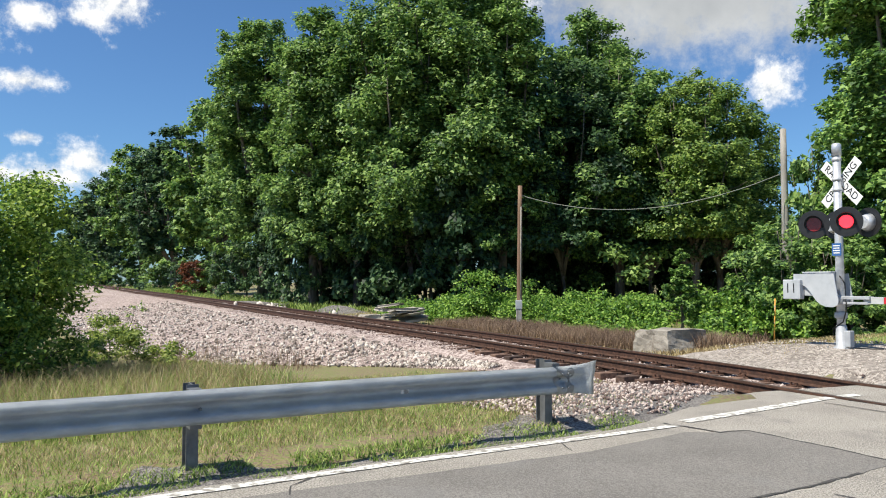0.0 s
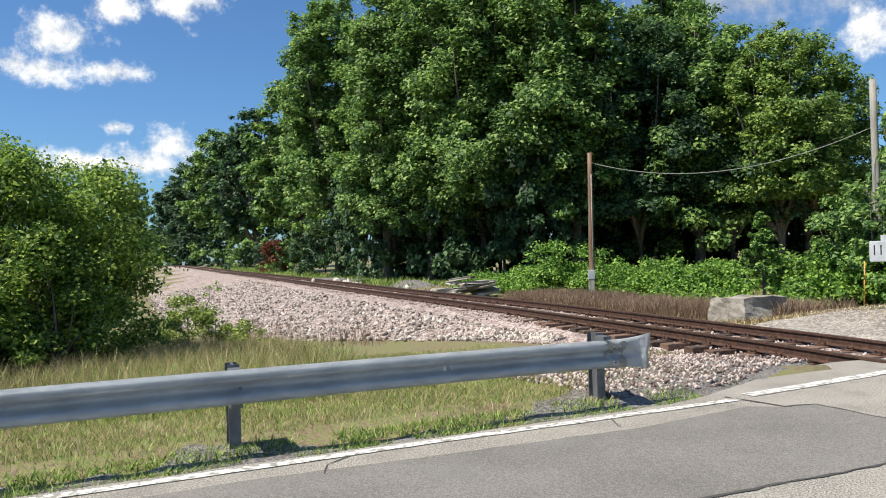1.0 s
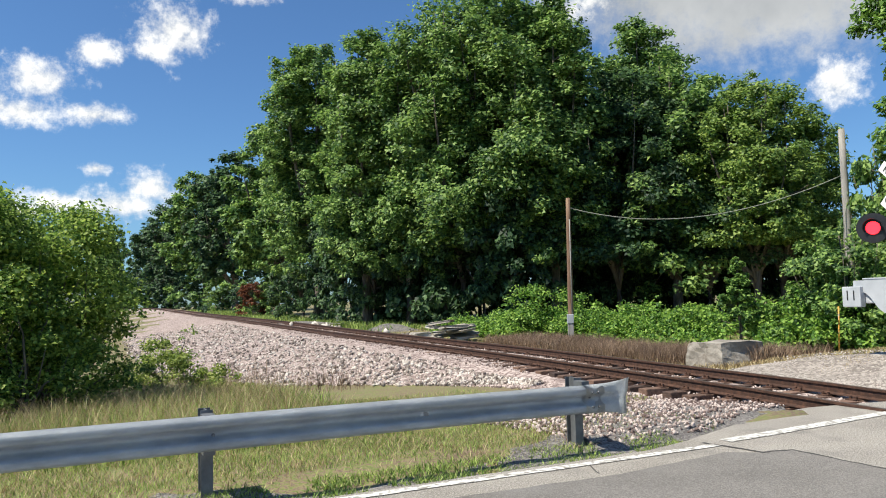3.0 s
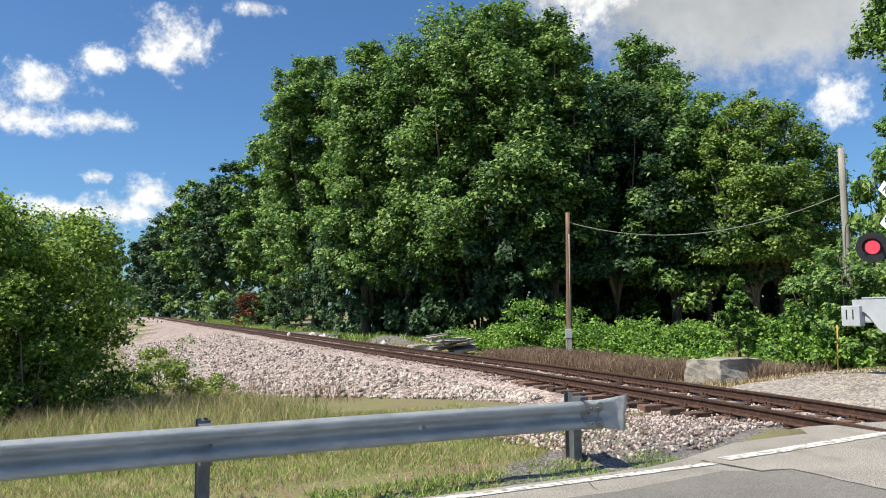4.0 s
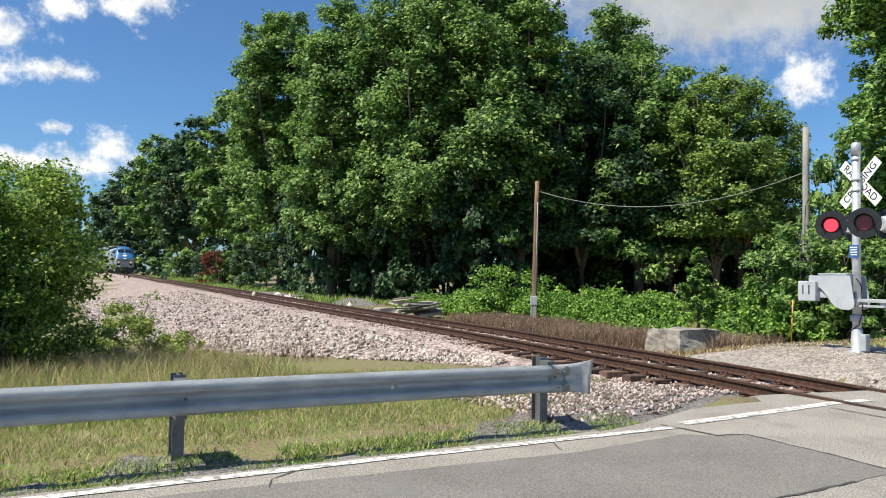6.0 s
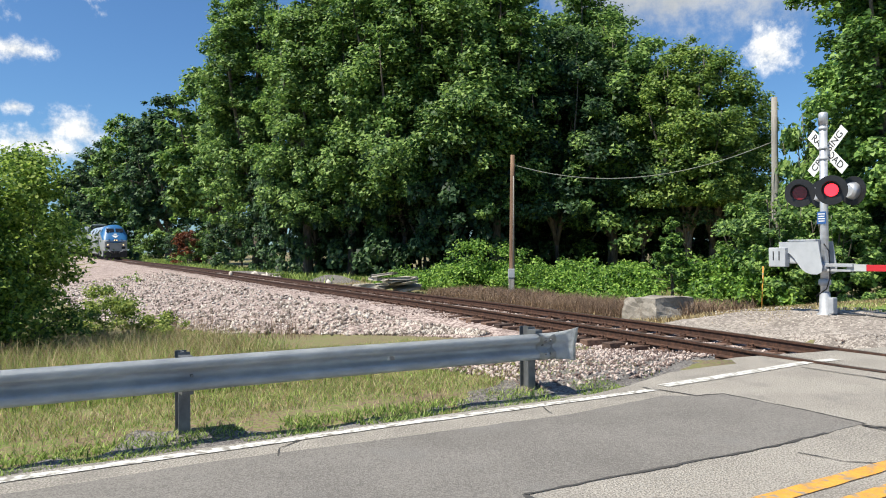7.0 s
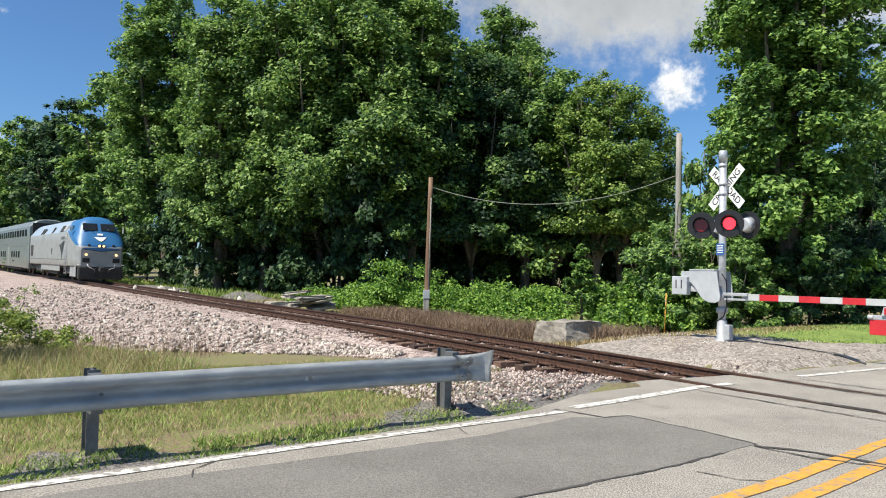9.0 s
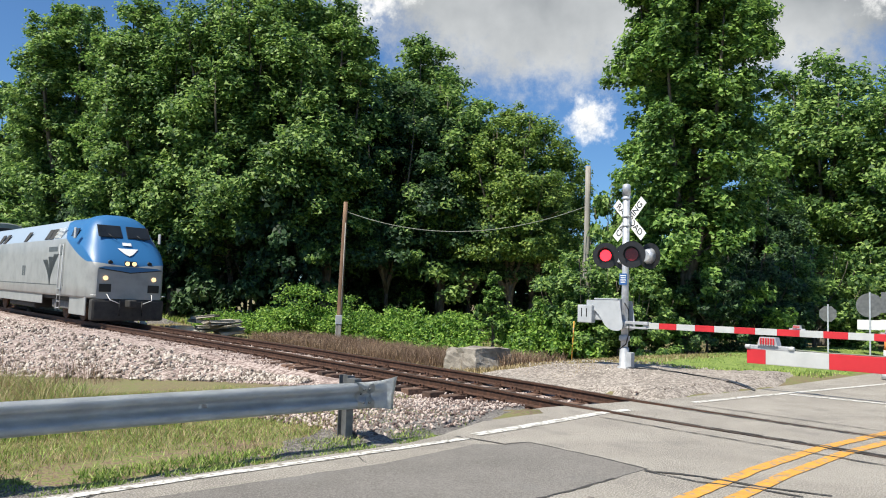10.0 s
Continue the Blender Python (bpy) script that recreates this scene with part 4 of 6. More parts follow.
# ---- growth on the near side ----
def blades(name, places, heights, mat, seed, width=0.012, lean=0.35):
    """Curved grass blades, two triangles and a tip each."""
    r = np.random.RandomState(seed)
    p, h = np.asarray(places, float), np.asarray(heights, float)
    k = len(p)
    a = r.uniform(0, 6.283, k)
    side = np.stack([np.cos(a), np.sin(a), 0 * a], 1)
    b = r.uniform(0, 6.283, k)
    bend = np.stack([np.cos(b), np.sin(b), 0 * b], 1) * (h * lean * r.uniform(0.2, 1.4, k))[:, None]
    w = (width * r.uniform(0.6, 1.4, k))[:, None] * side
    up = np.stack([0 * h, 0 * h, h], 1)
    v = np.empty((k, 5, 3), np.float32)
    v[:, 0], v[:, 1] = p - w, p + w
    v[:, 2], v[:, 3] = p + up * 0.55 + bend * 0.35 - w * 0.75, p + up * 0.55 + bend * 0.35 + w * 0.75
    v[:, 4] = p + up + bend
    i = np.arange(k)[:, None] * 5
    f = np.concatenate([i + [0, 1, 3], i + [0, 3, 2], i + [2, 3, 4]], 1).reshape(-1, 3)
    return mesh_from(name, v.reshape(-1, 3), f, mat)


def scatter(count, pick, keep, seed):
    rng, out = random.Random(seed), []
    tries = 0
    while len(out) < count and tries < count * 12:
        tries += 1
        x, y = pick(rng)
        if keep(x, y, rng):
            out.append((x, y, ground_z(x, y) - 0.01))
    return out


def field(name, count, pick, keep, h0, h1, mat, seed, label, width=0.010, lean=0.4, category="grass"):
    P = scatter(count, pick, keep, seed)
    r = random.Random(seed + 1)
    H = [r.uniform(h0, h1) * (0.7 + 0.6 * (noise.noise((p[0] * 1.1, p[1] * 1.1, seed)) * .5 + .5)) for p in P]
    return tagged(part(name, blades(name, P, H, mat, seed, width, lean), mat), label, category, kind="stuff")


def near_pick(u0, u1, n0, n1):
    def pick(rng):
        p = road(rng.uniform(u0, u1), rng.uniform(n0, n1))
        return p.x, p.y
    return pick


def on_bank(x, y):
    s, o = off_track(x, y)
    toe = lerp(s, (0, 5, 7.2, 9.4, 10.8, 18.7, 30, 60), (2.4, 2.7, 3.2, 4.4, 6.0, 8.2, 8.6, 8.8))
    return o > -toe


def verge(x, y, rng):
    n = -0.515 * x + 0.857 * y
    u = 0.857 * x + 0.515 * y
    if on_bank(x, y) or (u > 5.3 and rng.random() < 0.75) or u > 7.2:
        return False
    bare = noise.noise((x * 0.9, y * 0.9, 5)) + 0.35 * noise.noise((x * 3, y * 3, 8))
    if n < 7.0:
        return rng.random() < (0.5 if bare > -0.1 else 0.12)
    return bare > -0.45 or rng.random() < 0.45


field("verge_grass", 80000, near_pick(-6, 7.2, 6.5, 13.0), verge, 0.025, 0.085, GRASS_GREEN, 31, "short green roadside grass under the guardrail", 0.0035, 0.8)
field("dry_grass", 52000, near_pick(-6, 7.2, 6.6, 13.0), verge, 0.025, 0.10, GRASS_DRY, 32, "dry straw-coloured grass among the green verge", 0.003, 1.0)

field("shoulder_weeds", 11000, near_pick(-6, 6.2, 6.22, 6.72), lambda x, y, r: noise.noise((x * 1.3, y * 1.3, 2)) > -0.25, 0.03, 0.085, GRASS_GREEN, 36, "low green weeds along the edge of the asphalt", 0.006, 0.9, "weeds")


def ditch(x, y, rng):
    s, o = off_track(x, y)
    return (not on_bank(x, y) or rng.random() < 0.06) and o < -2.5 and noise.noise((x * 0.7, y * 0.7, 11)) > -0.35


field("ditch_weeds", 40000, near_pick(-9, 3.5, 9.0, 19), ditch, 0.15, 0.55, GRASS_DRY, 33, "tall yellowing weeds in the ditch below the bank", 0.0035, 0.8, "weeds")
field("ditch_grass", 36000, near_pick(-9, 4.0, 8.6, 18), ditch, 0.15, 0.42, GRASS_GREEN, 34, "tall green grass in the ditch below the bank", 0.005, 0.6)


def bank_tuft(cx, cy, spread):
    def pick(rng):
        return rng.gauss(cx, spread), rng.gauss(cy, spread)
    return pick


for k, (x, y) in enumerate([(-5.9, 18.2), (-4.4, 18.0), (-4.0, 17.6), (-7.4, 20.5), (-6.6, 17.2)]):
    field("dead_stalks", 90, bank_tuft(x, y, 0.5), lambda *a: True, 0.25, 0.95, WEED_BROWN, 35 + k, "dry grey-brown dead weed stalks on the stone bank", 0.004, 0.35, "weeds")


def shrub(x, y, w, h, leaf, size, per, seed, label, n=46, name="shrub", base=0.0):
    """A many-stemmed shrub with leaves down to the ground."""
    rng = random.Random(seed)
    cs, rs = [], []
    for i in range(n):
        t = rng.random()
        a = rng.uniform(0, 6.283)
        q = w / 2 * (0.55 + 0.55 * math.sin(math.pi * (0.25 + 0.6 * t))) * math.sqrt(rng.uniform(0.15, 1)) * (1 - 0.45 * t * t)
        cs.append((q * math.cos(a), q * math.sin(a), 0.15 + base + (h - 0.3) * t)), rs.append(rng.uniform(0.22, 0.42) * w / 2.6)
    t = thing(name, pose(x, y, ground_z(x, y)), label, "shrub", "shrubs by the ditch")
    c, nn, s = clump_leaves(cs, rs, per, size, seed, 0.9, 1.0)
    part("crown", leaves_mesh("crown", c, nn, s, leaf, seed), None, t)
    bm = bmesh.new()
    for q in cs[::4]:
        limb(bm, (rng.uniform(-.15, .15), rng.uniform(-.15, .15), -0.1), q, 0.03, 0.006, rng, 5, 0.25)
    part("branchwork", bm, BARK, t)
    return t


BUSHY = "dense leafy green shrub beside the ditch"
for k, (x, y, w, h, leaf) in enumerate([(-7.6, 13.2, 2.7, 3.3, LEAF_BUSH), (-8.4, 11.9, 2.8, 3.3, LEAF_BUSH), (-9.6, 12.8, 3.2, 3.7, LEAF_BUSH), (-9.9, 10.8, 3.0, 3.3, LEAF_BUSH), (-8.9, 14.8, 2.8, 3.6, LEAF_BUSH), (-7.3, 12.0, 1.8, 2.2, LEAF_BUSH),
                                        (-11.5, 11.5, 3.4, 3.8, LEAF_BUSH), (-11.6, 14.0, 3.4, 4.0, LEAF_BUSH), (-12.5, 9.5, 3.2, 3.5, LEAF_BUSH), (-14.0, 12.0, 3.6, 4.0, LEAF_BUSH)]):
    shrub(x - 0.62, y, w * 1.06, h * 1.2, leaf, 0.078, 2100 if k < 6 else 500, 80 + k, BUSHY, 60)
for k, (x, y, w, h) in enumerate([(-7.9, 17.2, 1.7, 1.1), (-7.0, 17.3, 1.2, 0.75), (-9.0, 18.9, 1.4, 1.4), (-6.3, 16.6, 1.1, 0.6), (-8.6, 16.6, 1.4, 0.9)]):
    shrub(x, y, w, h, LEAF_WEED, 0.075, 2000, 100 + k, "low yellow-green shrub at the foot of the bank", 20)
shrub(-8.9, 20.6, 0.9, 1.8, LEAF_YELLOW, 0.06, 1200, 110, "tall thin yellow-green weed on the bank", 18, "tall_weed")


shrub(*polar(-19.3, 83), 3.4, 3.6, LEAF_RED, 0.25, 260, 115, "rust-red dying shrub under the distant trees", 26, "dying_shrub")


# ---- beyond the track: field, weeds, rocks ----
def far_strip(o0, o1, s0, s1):
    def pick(rng):
        s, o = rng.uniform(s0, s1), rng.uniform(o0, o1)
        p, h = along(s), radians(heading(s))
        return p.x + o * math.cos(h), p.y + o * math.sin(h)
    return pick


field("brown_weeds", 46000, far_strip(3.9, 6.6, 4.2, 18), lambda x, y, r: noise.noise((x * .6, y * .6, 4)) > -0.35, 0.12, 0.50, WEED_BROWN, 41, "dense dry reddish-brown weeds beyond the track", 0.006, 0.55, "weeds")
field("field_grass", 22000, far_strip(2.6, 14, -1.0, 60), lambda x, y, r: noise.noise((x * .35, y * .35, 6)) > -0.25 and off_track(x, y)[0] > 5.0, 0.05, 0.17, GRASS_DRY, 42, "dry straw-coloured grass in the field beyond the track", 0.010, 0.7)
field("green_field", 16000, far_strip(6.5, 13, 7, 50), lambda x, y, r: True, 0.08, 0.24, GRASS_GREEN, 43, "green grass in the field beyond the track", 0.010, 0.6)
field("track_weeds", 9000, far_strip(3.0, 7.0, 30, 120), lambda x, y, r: True, 0.15, 0.5, GRASS_GREEN, 44, "tall green weeds beside the distant track", 0.03, 0.5, "weeds")
field("lawn", 18000, near_pick(15.5, 32, 6.6, 12.0), lambda x, y, r: (0.857 * x + 0.515 * y) - 15.5 > (10.2 - (-0.515 * x + 0.857 * y)) * 1.15, 0.04, 0.10, GRASS_GREEN, 45, "short green grass by the road beyond the crossing", 0.015, 0.5)
field("straw", 9000, near_pick(13.0, 22, 9.6, 13.2), lambda x, y, r: r.random() < .8, 0.04, 0.15, GRASS_DRY, 46, "dry straw behind the crossing signal", 0.012, 0.8)

GRAVEL = material("pale_gravel", [(0.17, 0.146, 0.126), (0.29, 0.252, 0.22), (0.42, 0.375, 0.33)], 1.5, 0.95, bump=1.0, voronoi=22, fine=1.2, fine_scale=70)
DARK_GRAVEL = material("dark_gravel", [(0.09, 0.083, 0.078), (0.17, 0.155, 0.145), (0.27, 0.25, 0.23)], 1.5, 0.95, bump=0.9, voronoi=48, fine=0.6, fine_scale=70)
CONCRETE = material("rough_concrete", [(0.22, 0.195, 0.165), (0.34, 0.31, 0.265), (0.46, 0.43, 0.375)], 2.2, 0.95, bump=0.9, bump_scale=14, fine=0.4, spots=((0.22, 0.19, 0.15), 5, 0.55, 0.75))


BLOCK = material("weathered_block", [(0.15, 0.132, 0.112), (0.25, 0.225, 0.192), (0.36, 0.33, 0.285)], 2.2, 0.95, bump=1.0, bump_scale=14, fine=0.5, spots=((0.15, 0.125, 0.10), 5, 0.52, 0.7))


def pad(name, pts, mat, label, lift=0.02, step=0.35):
    """A thin uneven layer draped over the ground inside a polygon."""
    P = np.array(pts)

    def inside(x, y):
        c = False
        for i in range(len(pts)):
            (x0, y0), (x1, y1) = pts[i - 1], pts[i]
            if (y0 > y) != (y1 > y) and x < (x1 - x0) * (y - y0) / (y1 - y0) + x0:
                c = not c
        return c

    def depth(x, y):
        best = 9
        for i in range(len(pts)):
            a, b = P[i - 1], P[i]
            t = np.clip(((x, y) - a) @ (b - a) / ((b - a) @ (b - a)), 0, 1)
            best = min(best, float(np.hypot(*((x, y) - a - t * (b - a)))))
        return best
    xs, ys = np.arange(P[:, 0].min() - step, P[:, 0].max() + step, step), np.arange(P[:, 1].min() - step, P[:, 1].max() + step, step)
    bm, vs = bmesh.new(), {}
    for i, x in enumerate(xs):
        for j, y in enumerate(ys):
            d = depth(x, y) if inside(x, y) else -depth(x, y)
            z = ground_z(x, y) + min(lift, lift * d / 0.5 + 0.3 * lift + 0.03 * noise.noise((x * 2, y * 2, 1)) * (1 if d < .6 else .3))
            if d > -0.5:
                vs[i, j] = bm.verts.new((x, y, z if d > 0 else z - 0.05))
    for i, j in list(vs):
        q = [vs.get(k) for k in ((i, j), (i + 1, j), (i + 1, j + 1), (i, j + 1))]
        if all(q):
            bm.faces.new(q).smooth = True
    bmesh.ops.recalc_face_normals(bm, faces=bm.faces[:])
    return tagged(part(name, bm, mat), label, "gravel", kind="structure")


pad("gravel_apron", [tuple(road(u, n)[:2]) for u, n in ((10.7, 6.7), (11.2, 8.0), (11.5, 11.2), (13.6, 12.2), (15.6, 10.4), (17.2, 8.6), (20, 7.3), (17.0, 6.5))], GRAVEL, "pale gravel shoulder round the crossing signal", 0.10)
TURF = material("turf", [(0.10, 0.15, 0.035), (0.17, 0.25, 0.05), (0.25, 0.31, 0.08)], 2.0, 0.95, bump=0.8, bump_scale=40, fine=1.6, fine_scale=30)
pad("turf", [tuple(road(u, n)[:2]) for u, n in ((17.6, 8.6), (20.4, 7.2), (22, 6.5), (34, 6.5), (34, 12), (20, 11.5), (16.5, 10.4))], TURF, "short green turf by the road beyond the crossing", 0.05, 0.6)
P, D = [], []
for _ in range(4200):
    q = road(random.uniform(10.9, 18.5), random.uniform(6.8, 11.6))
    if off_track(q.x, q.y)[1] > 1.9 and (0.857 * q.x + 0.515 * q.y) < 22.5 - 0.6 * (-0.515 * q.x + 0.857 * q.y):
        P.append((q.x, q.y, ground_z(q.x, q.y) + 0.085)), D.append(random.uniform(0.02, 0.055))
tagged(part("apron_stones", scatter_stones("apron_stones", P, D, RIPRAP, 14), RIPRAP), "loose crushed stones on the pale gravel shoulder", "gravel", kind="stuff")
P, D = [], []
for _ in range(2600):
    q = road(random.uniform(5.0, 9.0), random.uniform(6.6, 9.2))
    if off_track(q.x, q.y)[1] < -1.3 and -0.515 * q.x + 0.857 * q.y > EDGE_FAR + 0.25 + 0.35 * max(0, min(2, 0.857 * q.x + 0.515 * q.y - 6.2)):
        P.append((q.x, q.y, ground_z(q.x, q.y) + 0.02)), D.append(random.uniform(0.03, 0.08))
tagged(part("verge_stones", scatter_stones("verge_stones", P, D, STONE, 15), STONE), "loose crushed stones between the ties and the road", "gravel", kind="stuff")
pad("shoulder_gravel", [tuple(road(u, n)[:2]) for u, n in ((-8, 6.1), (-8, 6.5), (0.4, 6.55), (0.9, 6.9), (1.6, 6.85), (2.0, 6.5), (3.8, 6.55), (4.6, 7.0), (5.6, 7.5), (7.0, 9.2), (8.6, 9.4), (9.7, 7.9), (9.4, 6.95), (8.2, 6.9), (7.2, 6.5), (5.6, 6.1))], DARK_GRAVEL, "dark grey gravel at the road's edge", 0.022, 0.2)


def boulder(name, at, size, mat, seed, label, turn=0.0, cuts=3, category="rock"):
    """A rough-hewn block: flat faces, broken edges."""
    rng = random.Random(seed)
    bm = bmesh.new()
    bmesh.ops.create_cube(bm, size=1)
    bmesh.ops.subdivide_edges(bm, edges=bm.edges[:], cuts=7, use_grid_fill=True)
    for v in bm.verts:
        c = v.co.copy()
        f = 1 - 0.10 * max(0, abs(c.x) + abs(c.y) + abs(c.z) - 1.05)
        c *= f
        c.x *= 1 - 0.22 * max(0, c.z + 0.1)
        c.y *= 1 - 0.14 * max(0, c.z + 0.1)
        c += Vector([noise.noise(v.co * 2.2 + Vector((seed, k * 7, 0))) * 0.07 + noise.noise(v.co * 6 + Vector((k * 5, seed, 0))) * 0.025 for k in range(3)])
        v.co = Vector((c.x * size[0], c.y * size[1], c.z * size[2]))
    ob = part(name, bm, mat)
    ob.matrix_basis = pose(at[0], at[1], at[2] + size[2] * 0.42, rng.uniform(-2, 2), rng.uniform(-2, 2), turn)
    return tagged(ob, label, category)


boulder("boulder", (5.45, 18.9, -0.40), (1.25, 1.5, 0.88), BLOCK, 7, "large rough grey concrete block beside the track", -60)
# heap of broken slabs
heap = thing("slab_heap", pose(-2.5, 32.6, ground_z(-2.5, 32.6)), "heap of broken pale concrete slabs in the grass", "slab heap")
rng = random.Random(9)
for k in range(17):
    lay = k // 4
    bm = bmesh.new()
    box(rng.uniform(0.8, 1.5), rng.uniform(0.6, 1.0), rng.uniform(0.09, 0.14), (0, 0, 0), 0.02, bm)
    for v in bm.verts:
        v.co += Vector((rng.uniform(-.06, .06), rng.uniform(-.06, .06), rng.uniform(-.01, .01)))
    part("slab", bm, CONCRETE, heap, "", pose(rng.uniform(-0.95, 0.95) * (1 - 0.15 * lay), rng.uniform(-.5, .5), 0.08 + 0.19 * lay, rng.uniform(-9, 9), rng.uniform(-9, 9), rng.uniform(0, 180)))
boulder("pale_rock", (-3.6, 31.9, ground_z(-3.6, 31.9) - 0.05), (0.9, 0.7, 0.36), CONCRETE, 12, "pale broken concrete lump in the grass", 30)


def gravel_mound(x, y, w, h, mat, label, seed):
    bm = bmesh.new()
    rings = []
    for i in range(9):
        q = i / 8
        rings.append([bm.verts.new((q * w * (1 + .12 * math.sin(3 * a + seed)) * math.cos(a), q * w * .7 * math.sin(a), h * (math.cos(math.pi * q) * .5 + .5) + .04 * noise.noise((a * 2, q * 6, seed)) - .03)) for a in (k * 6.283 / 26 for k in range(26))])
    for a, b in zip(rings, rings[1:]):
        for k in range(26):
            f = bm.faces.new((a[k], a[(k + 1) % 26], b[(k + 1) % 26], b[k]))
            f.smooth = True
    bmesh.ops.remove_doubles(bm, verts=bm.verts[:], dist=0.001)
    bmesh.ops.recalc_face_normals(bm, faces=bm.faces[:])
    ob = part("gravel_mound", bm, mat)
    ob.matrix_basis = pose(x, y, ground_z(x, y))
    return tagged(ob, label, "gravel mound")


gravel_mound(-6.6, 42.0, 2.2, 0.5, DARK_GRAVEL, "low heap of brown-grey gravel in the field", 2)
gravel_mound(-13.5, 48.5, 3.0, 0.22, DARK_GRAVEL, "low heap of brown-grey gravel in the field", 5)
P = [(x + random.uniform(-1, 1) * 1.8, y + random.uniform(-1, 1) * .7, 0) for x, y in [(-12.0, 45.0)] * 30 + [(-5.0, 35.5)] * 8]
P = [(x, y, ground_z(x, y)) for x, y, _ in P]
tagged(part("rubble", scatter_stones("rubble", P, [random.uniform(.2, .6) for _ in P], RIPRAP, 8), RIPRAP), "scattered pale rubble beside the track", "rubble", kind="stuff")

# ---- utility poles and wire ----
OLD_WOOD = material("pole_wood", [(0.10, 0.06, 0.04), (0.20, 0.12, 0.075), (0.30, 0.20, 0.13)], 3, 0.9, bump=0.5, bump_scale=30, stretch=(5, 5, 0.4))
GREY_WOOD = material("pole_grey_wood", [(0.20, 0.19, 0.17), (0.32, 0.30, 0.27), (0.42, 0.40, 0.37)], 3, 0.9, bump=0.5, bump_scale=30, stretch=(5, 5, 0.4))
GREY_BOX = material("grey_enamel", [(0.34, 0.36, 0.38), (0.43, 0.45, 0.47), (0.48, 0.50, 0.52)], 3, 0.45, bump=0.05, fine=0.15)
BLACK = material("black_paint", [(0.008, 0.008, 0.009), (0.02, 0.02, 0.021)], 8, 0.45, bump=0.05)
ROPE = material("cable_sheath", [(0.16, 0.17, 0.14), (0.26, 0.27, 0.22)], 5, 0.6)


def utility_pole(x, y, h, r, mat, label, lean=(0, 0), z=None):
    t = thing("utility_pole", pose(x, y, ground_z(x, y) if z is None else z), label, "utility pole")
    pts = [(lean[0] * k / 6, lean[1] * k / 6, -0.3 + (h + 0.3) * k / 6) for k in range(7)]
    part("pole", tube(pts, [r * (1 - 0.3 * k / 6) for k in range(7)], 14), mat, t)
    return t


pz = ground_z(2.66, 29.8)
up = utility_pole(2.63, 29.8, 5.55 - pz, 0.125, OLD_WOOD, "short weathered brown wooden pole with a meter box", (0.08, -0.05))
part("meter_box", box(0.26, 0.16, 0.36, (-0.02, -0.18, 0.75 - pz), 0.02), GREY_BOX, up, "pale grey metal meter box")
part("pedestal", box(0.22, 0.14, 0.62, (-0.02, -0.17, 0.28 - pz), 0.015), GREY_WOOD, up)
part("conduit", tube([(0.06, -0.13, 0.5), (0.08, -0.14, 3.0), (0.1, -0.14, 4.9)], 0.022, 8), GREY_WOOD, up)
part("bracket", tube([(0.08, -0.05, 5.15 - pz), (0.26, -0.1, 5.12 - pz)], 0.02, 6), GALV_DARK, up)
fp = utility_pole(11.35, 25.3, 7.15, 0.14, GREY_WOOD, "tall weathered grey utility pole among the leaves")
A, B = Vector((2.9, 29.7, 5.10)), Vector((11.3, 25.4, 5.35))
pts = [A.lerp(B, k / 28) - Vector((0, 0, 0.85 * 4 * (k / 28) * (1 - k / 28))) for k in range(29)]
tagged(part("overhead_cable", tube(pts, 0.016, 6), ROPE), "sagging grey overhead cable between two poles", "cable")
part("guy_wire", tube([(-.06, -.1, 4.6), (-.25, -.15, 3.2), (-.22, -.15, 2.0)], 0.012, 5), ROPE, fp)
tagged(part("marker_post", tube([(9.6, 22.4, ground_z(9.6, 22.4) - .1), (9.66, 22.4, ground_z(9.6, 22.4) + 1.35)], 0.022, 8), YELLOW_PAINT), "thin yellow plastic marker post in the weeds", "marker post")


# ---- crossing signal ----
ALU = material("aluminium", [(0.40, 0.42, 0.45), (0.55, 0.57, 0.60), (0.66, 0.68, 0.70)], 4, 0.42, metal=0.45, bump=0.06, fine=0.2, stretch=(1, 1, 2))
CAST_ALU = material("cast_aluminium", [(0.34, 0.35, 0.37), (0.50, 0.52, 0.54)], 6, 0.6, metal=0.3, bump=0.3)
SIGN_WHITE = material("sign_white", [(0.70, 0.70, 0.69), (0.82, 0.82, 0.81)], 4, 0.45, fine=0.1)
SIGN_BLUE = material("sign_blue", [(0.03, 0.10, 0.28), (0.04, 0.13, 0.34)], 5, 0.5)
STRIPE_RED = material("stripe_red", [(0.48, 0.020, 0.028), (0.60, 0.030, 0.038)], 4, 0.45, fine=0.1)
STRIPE_WHITE = material("stripe_white", [(0.42, 0.43, 0.42), (0.54, 0.55, 0.54)], 4, 0.5, fine=0.15)
LENS_DARK = material("red_lens", [(0.14, 0.010, 0.014), (0.26, 0.018, 0.022)], 30, 0.2, bump=0.1)
LENS_LIT = glow("red_light", (1.0, 0.018, 0.03), 3.4)
INK = material("black_lettering", [(0.01, 0.01, 0.01), (0.015, 0.015, 0.015)], 5, 0.5)


def disc(r0, r1, y0, y1, at, sides=24, bm=None):
    """A round body along local y."""
    x, _, z = at
    return tube([(x, y0, z), (x, y1, z)], [r0, r1], sides, bm)


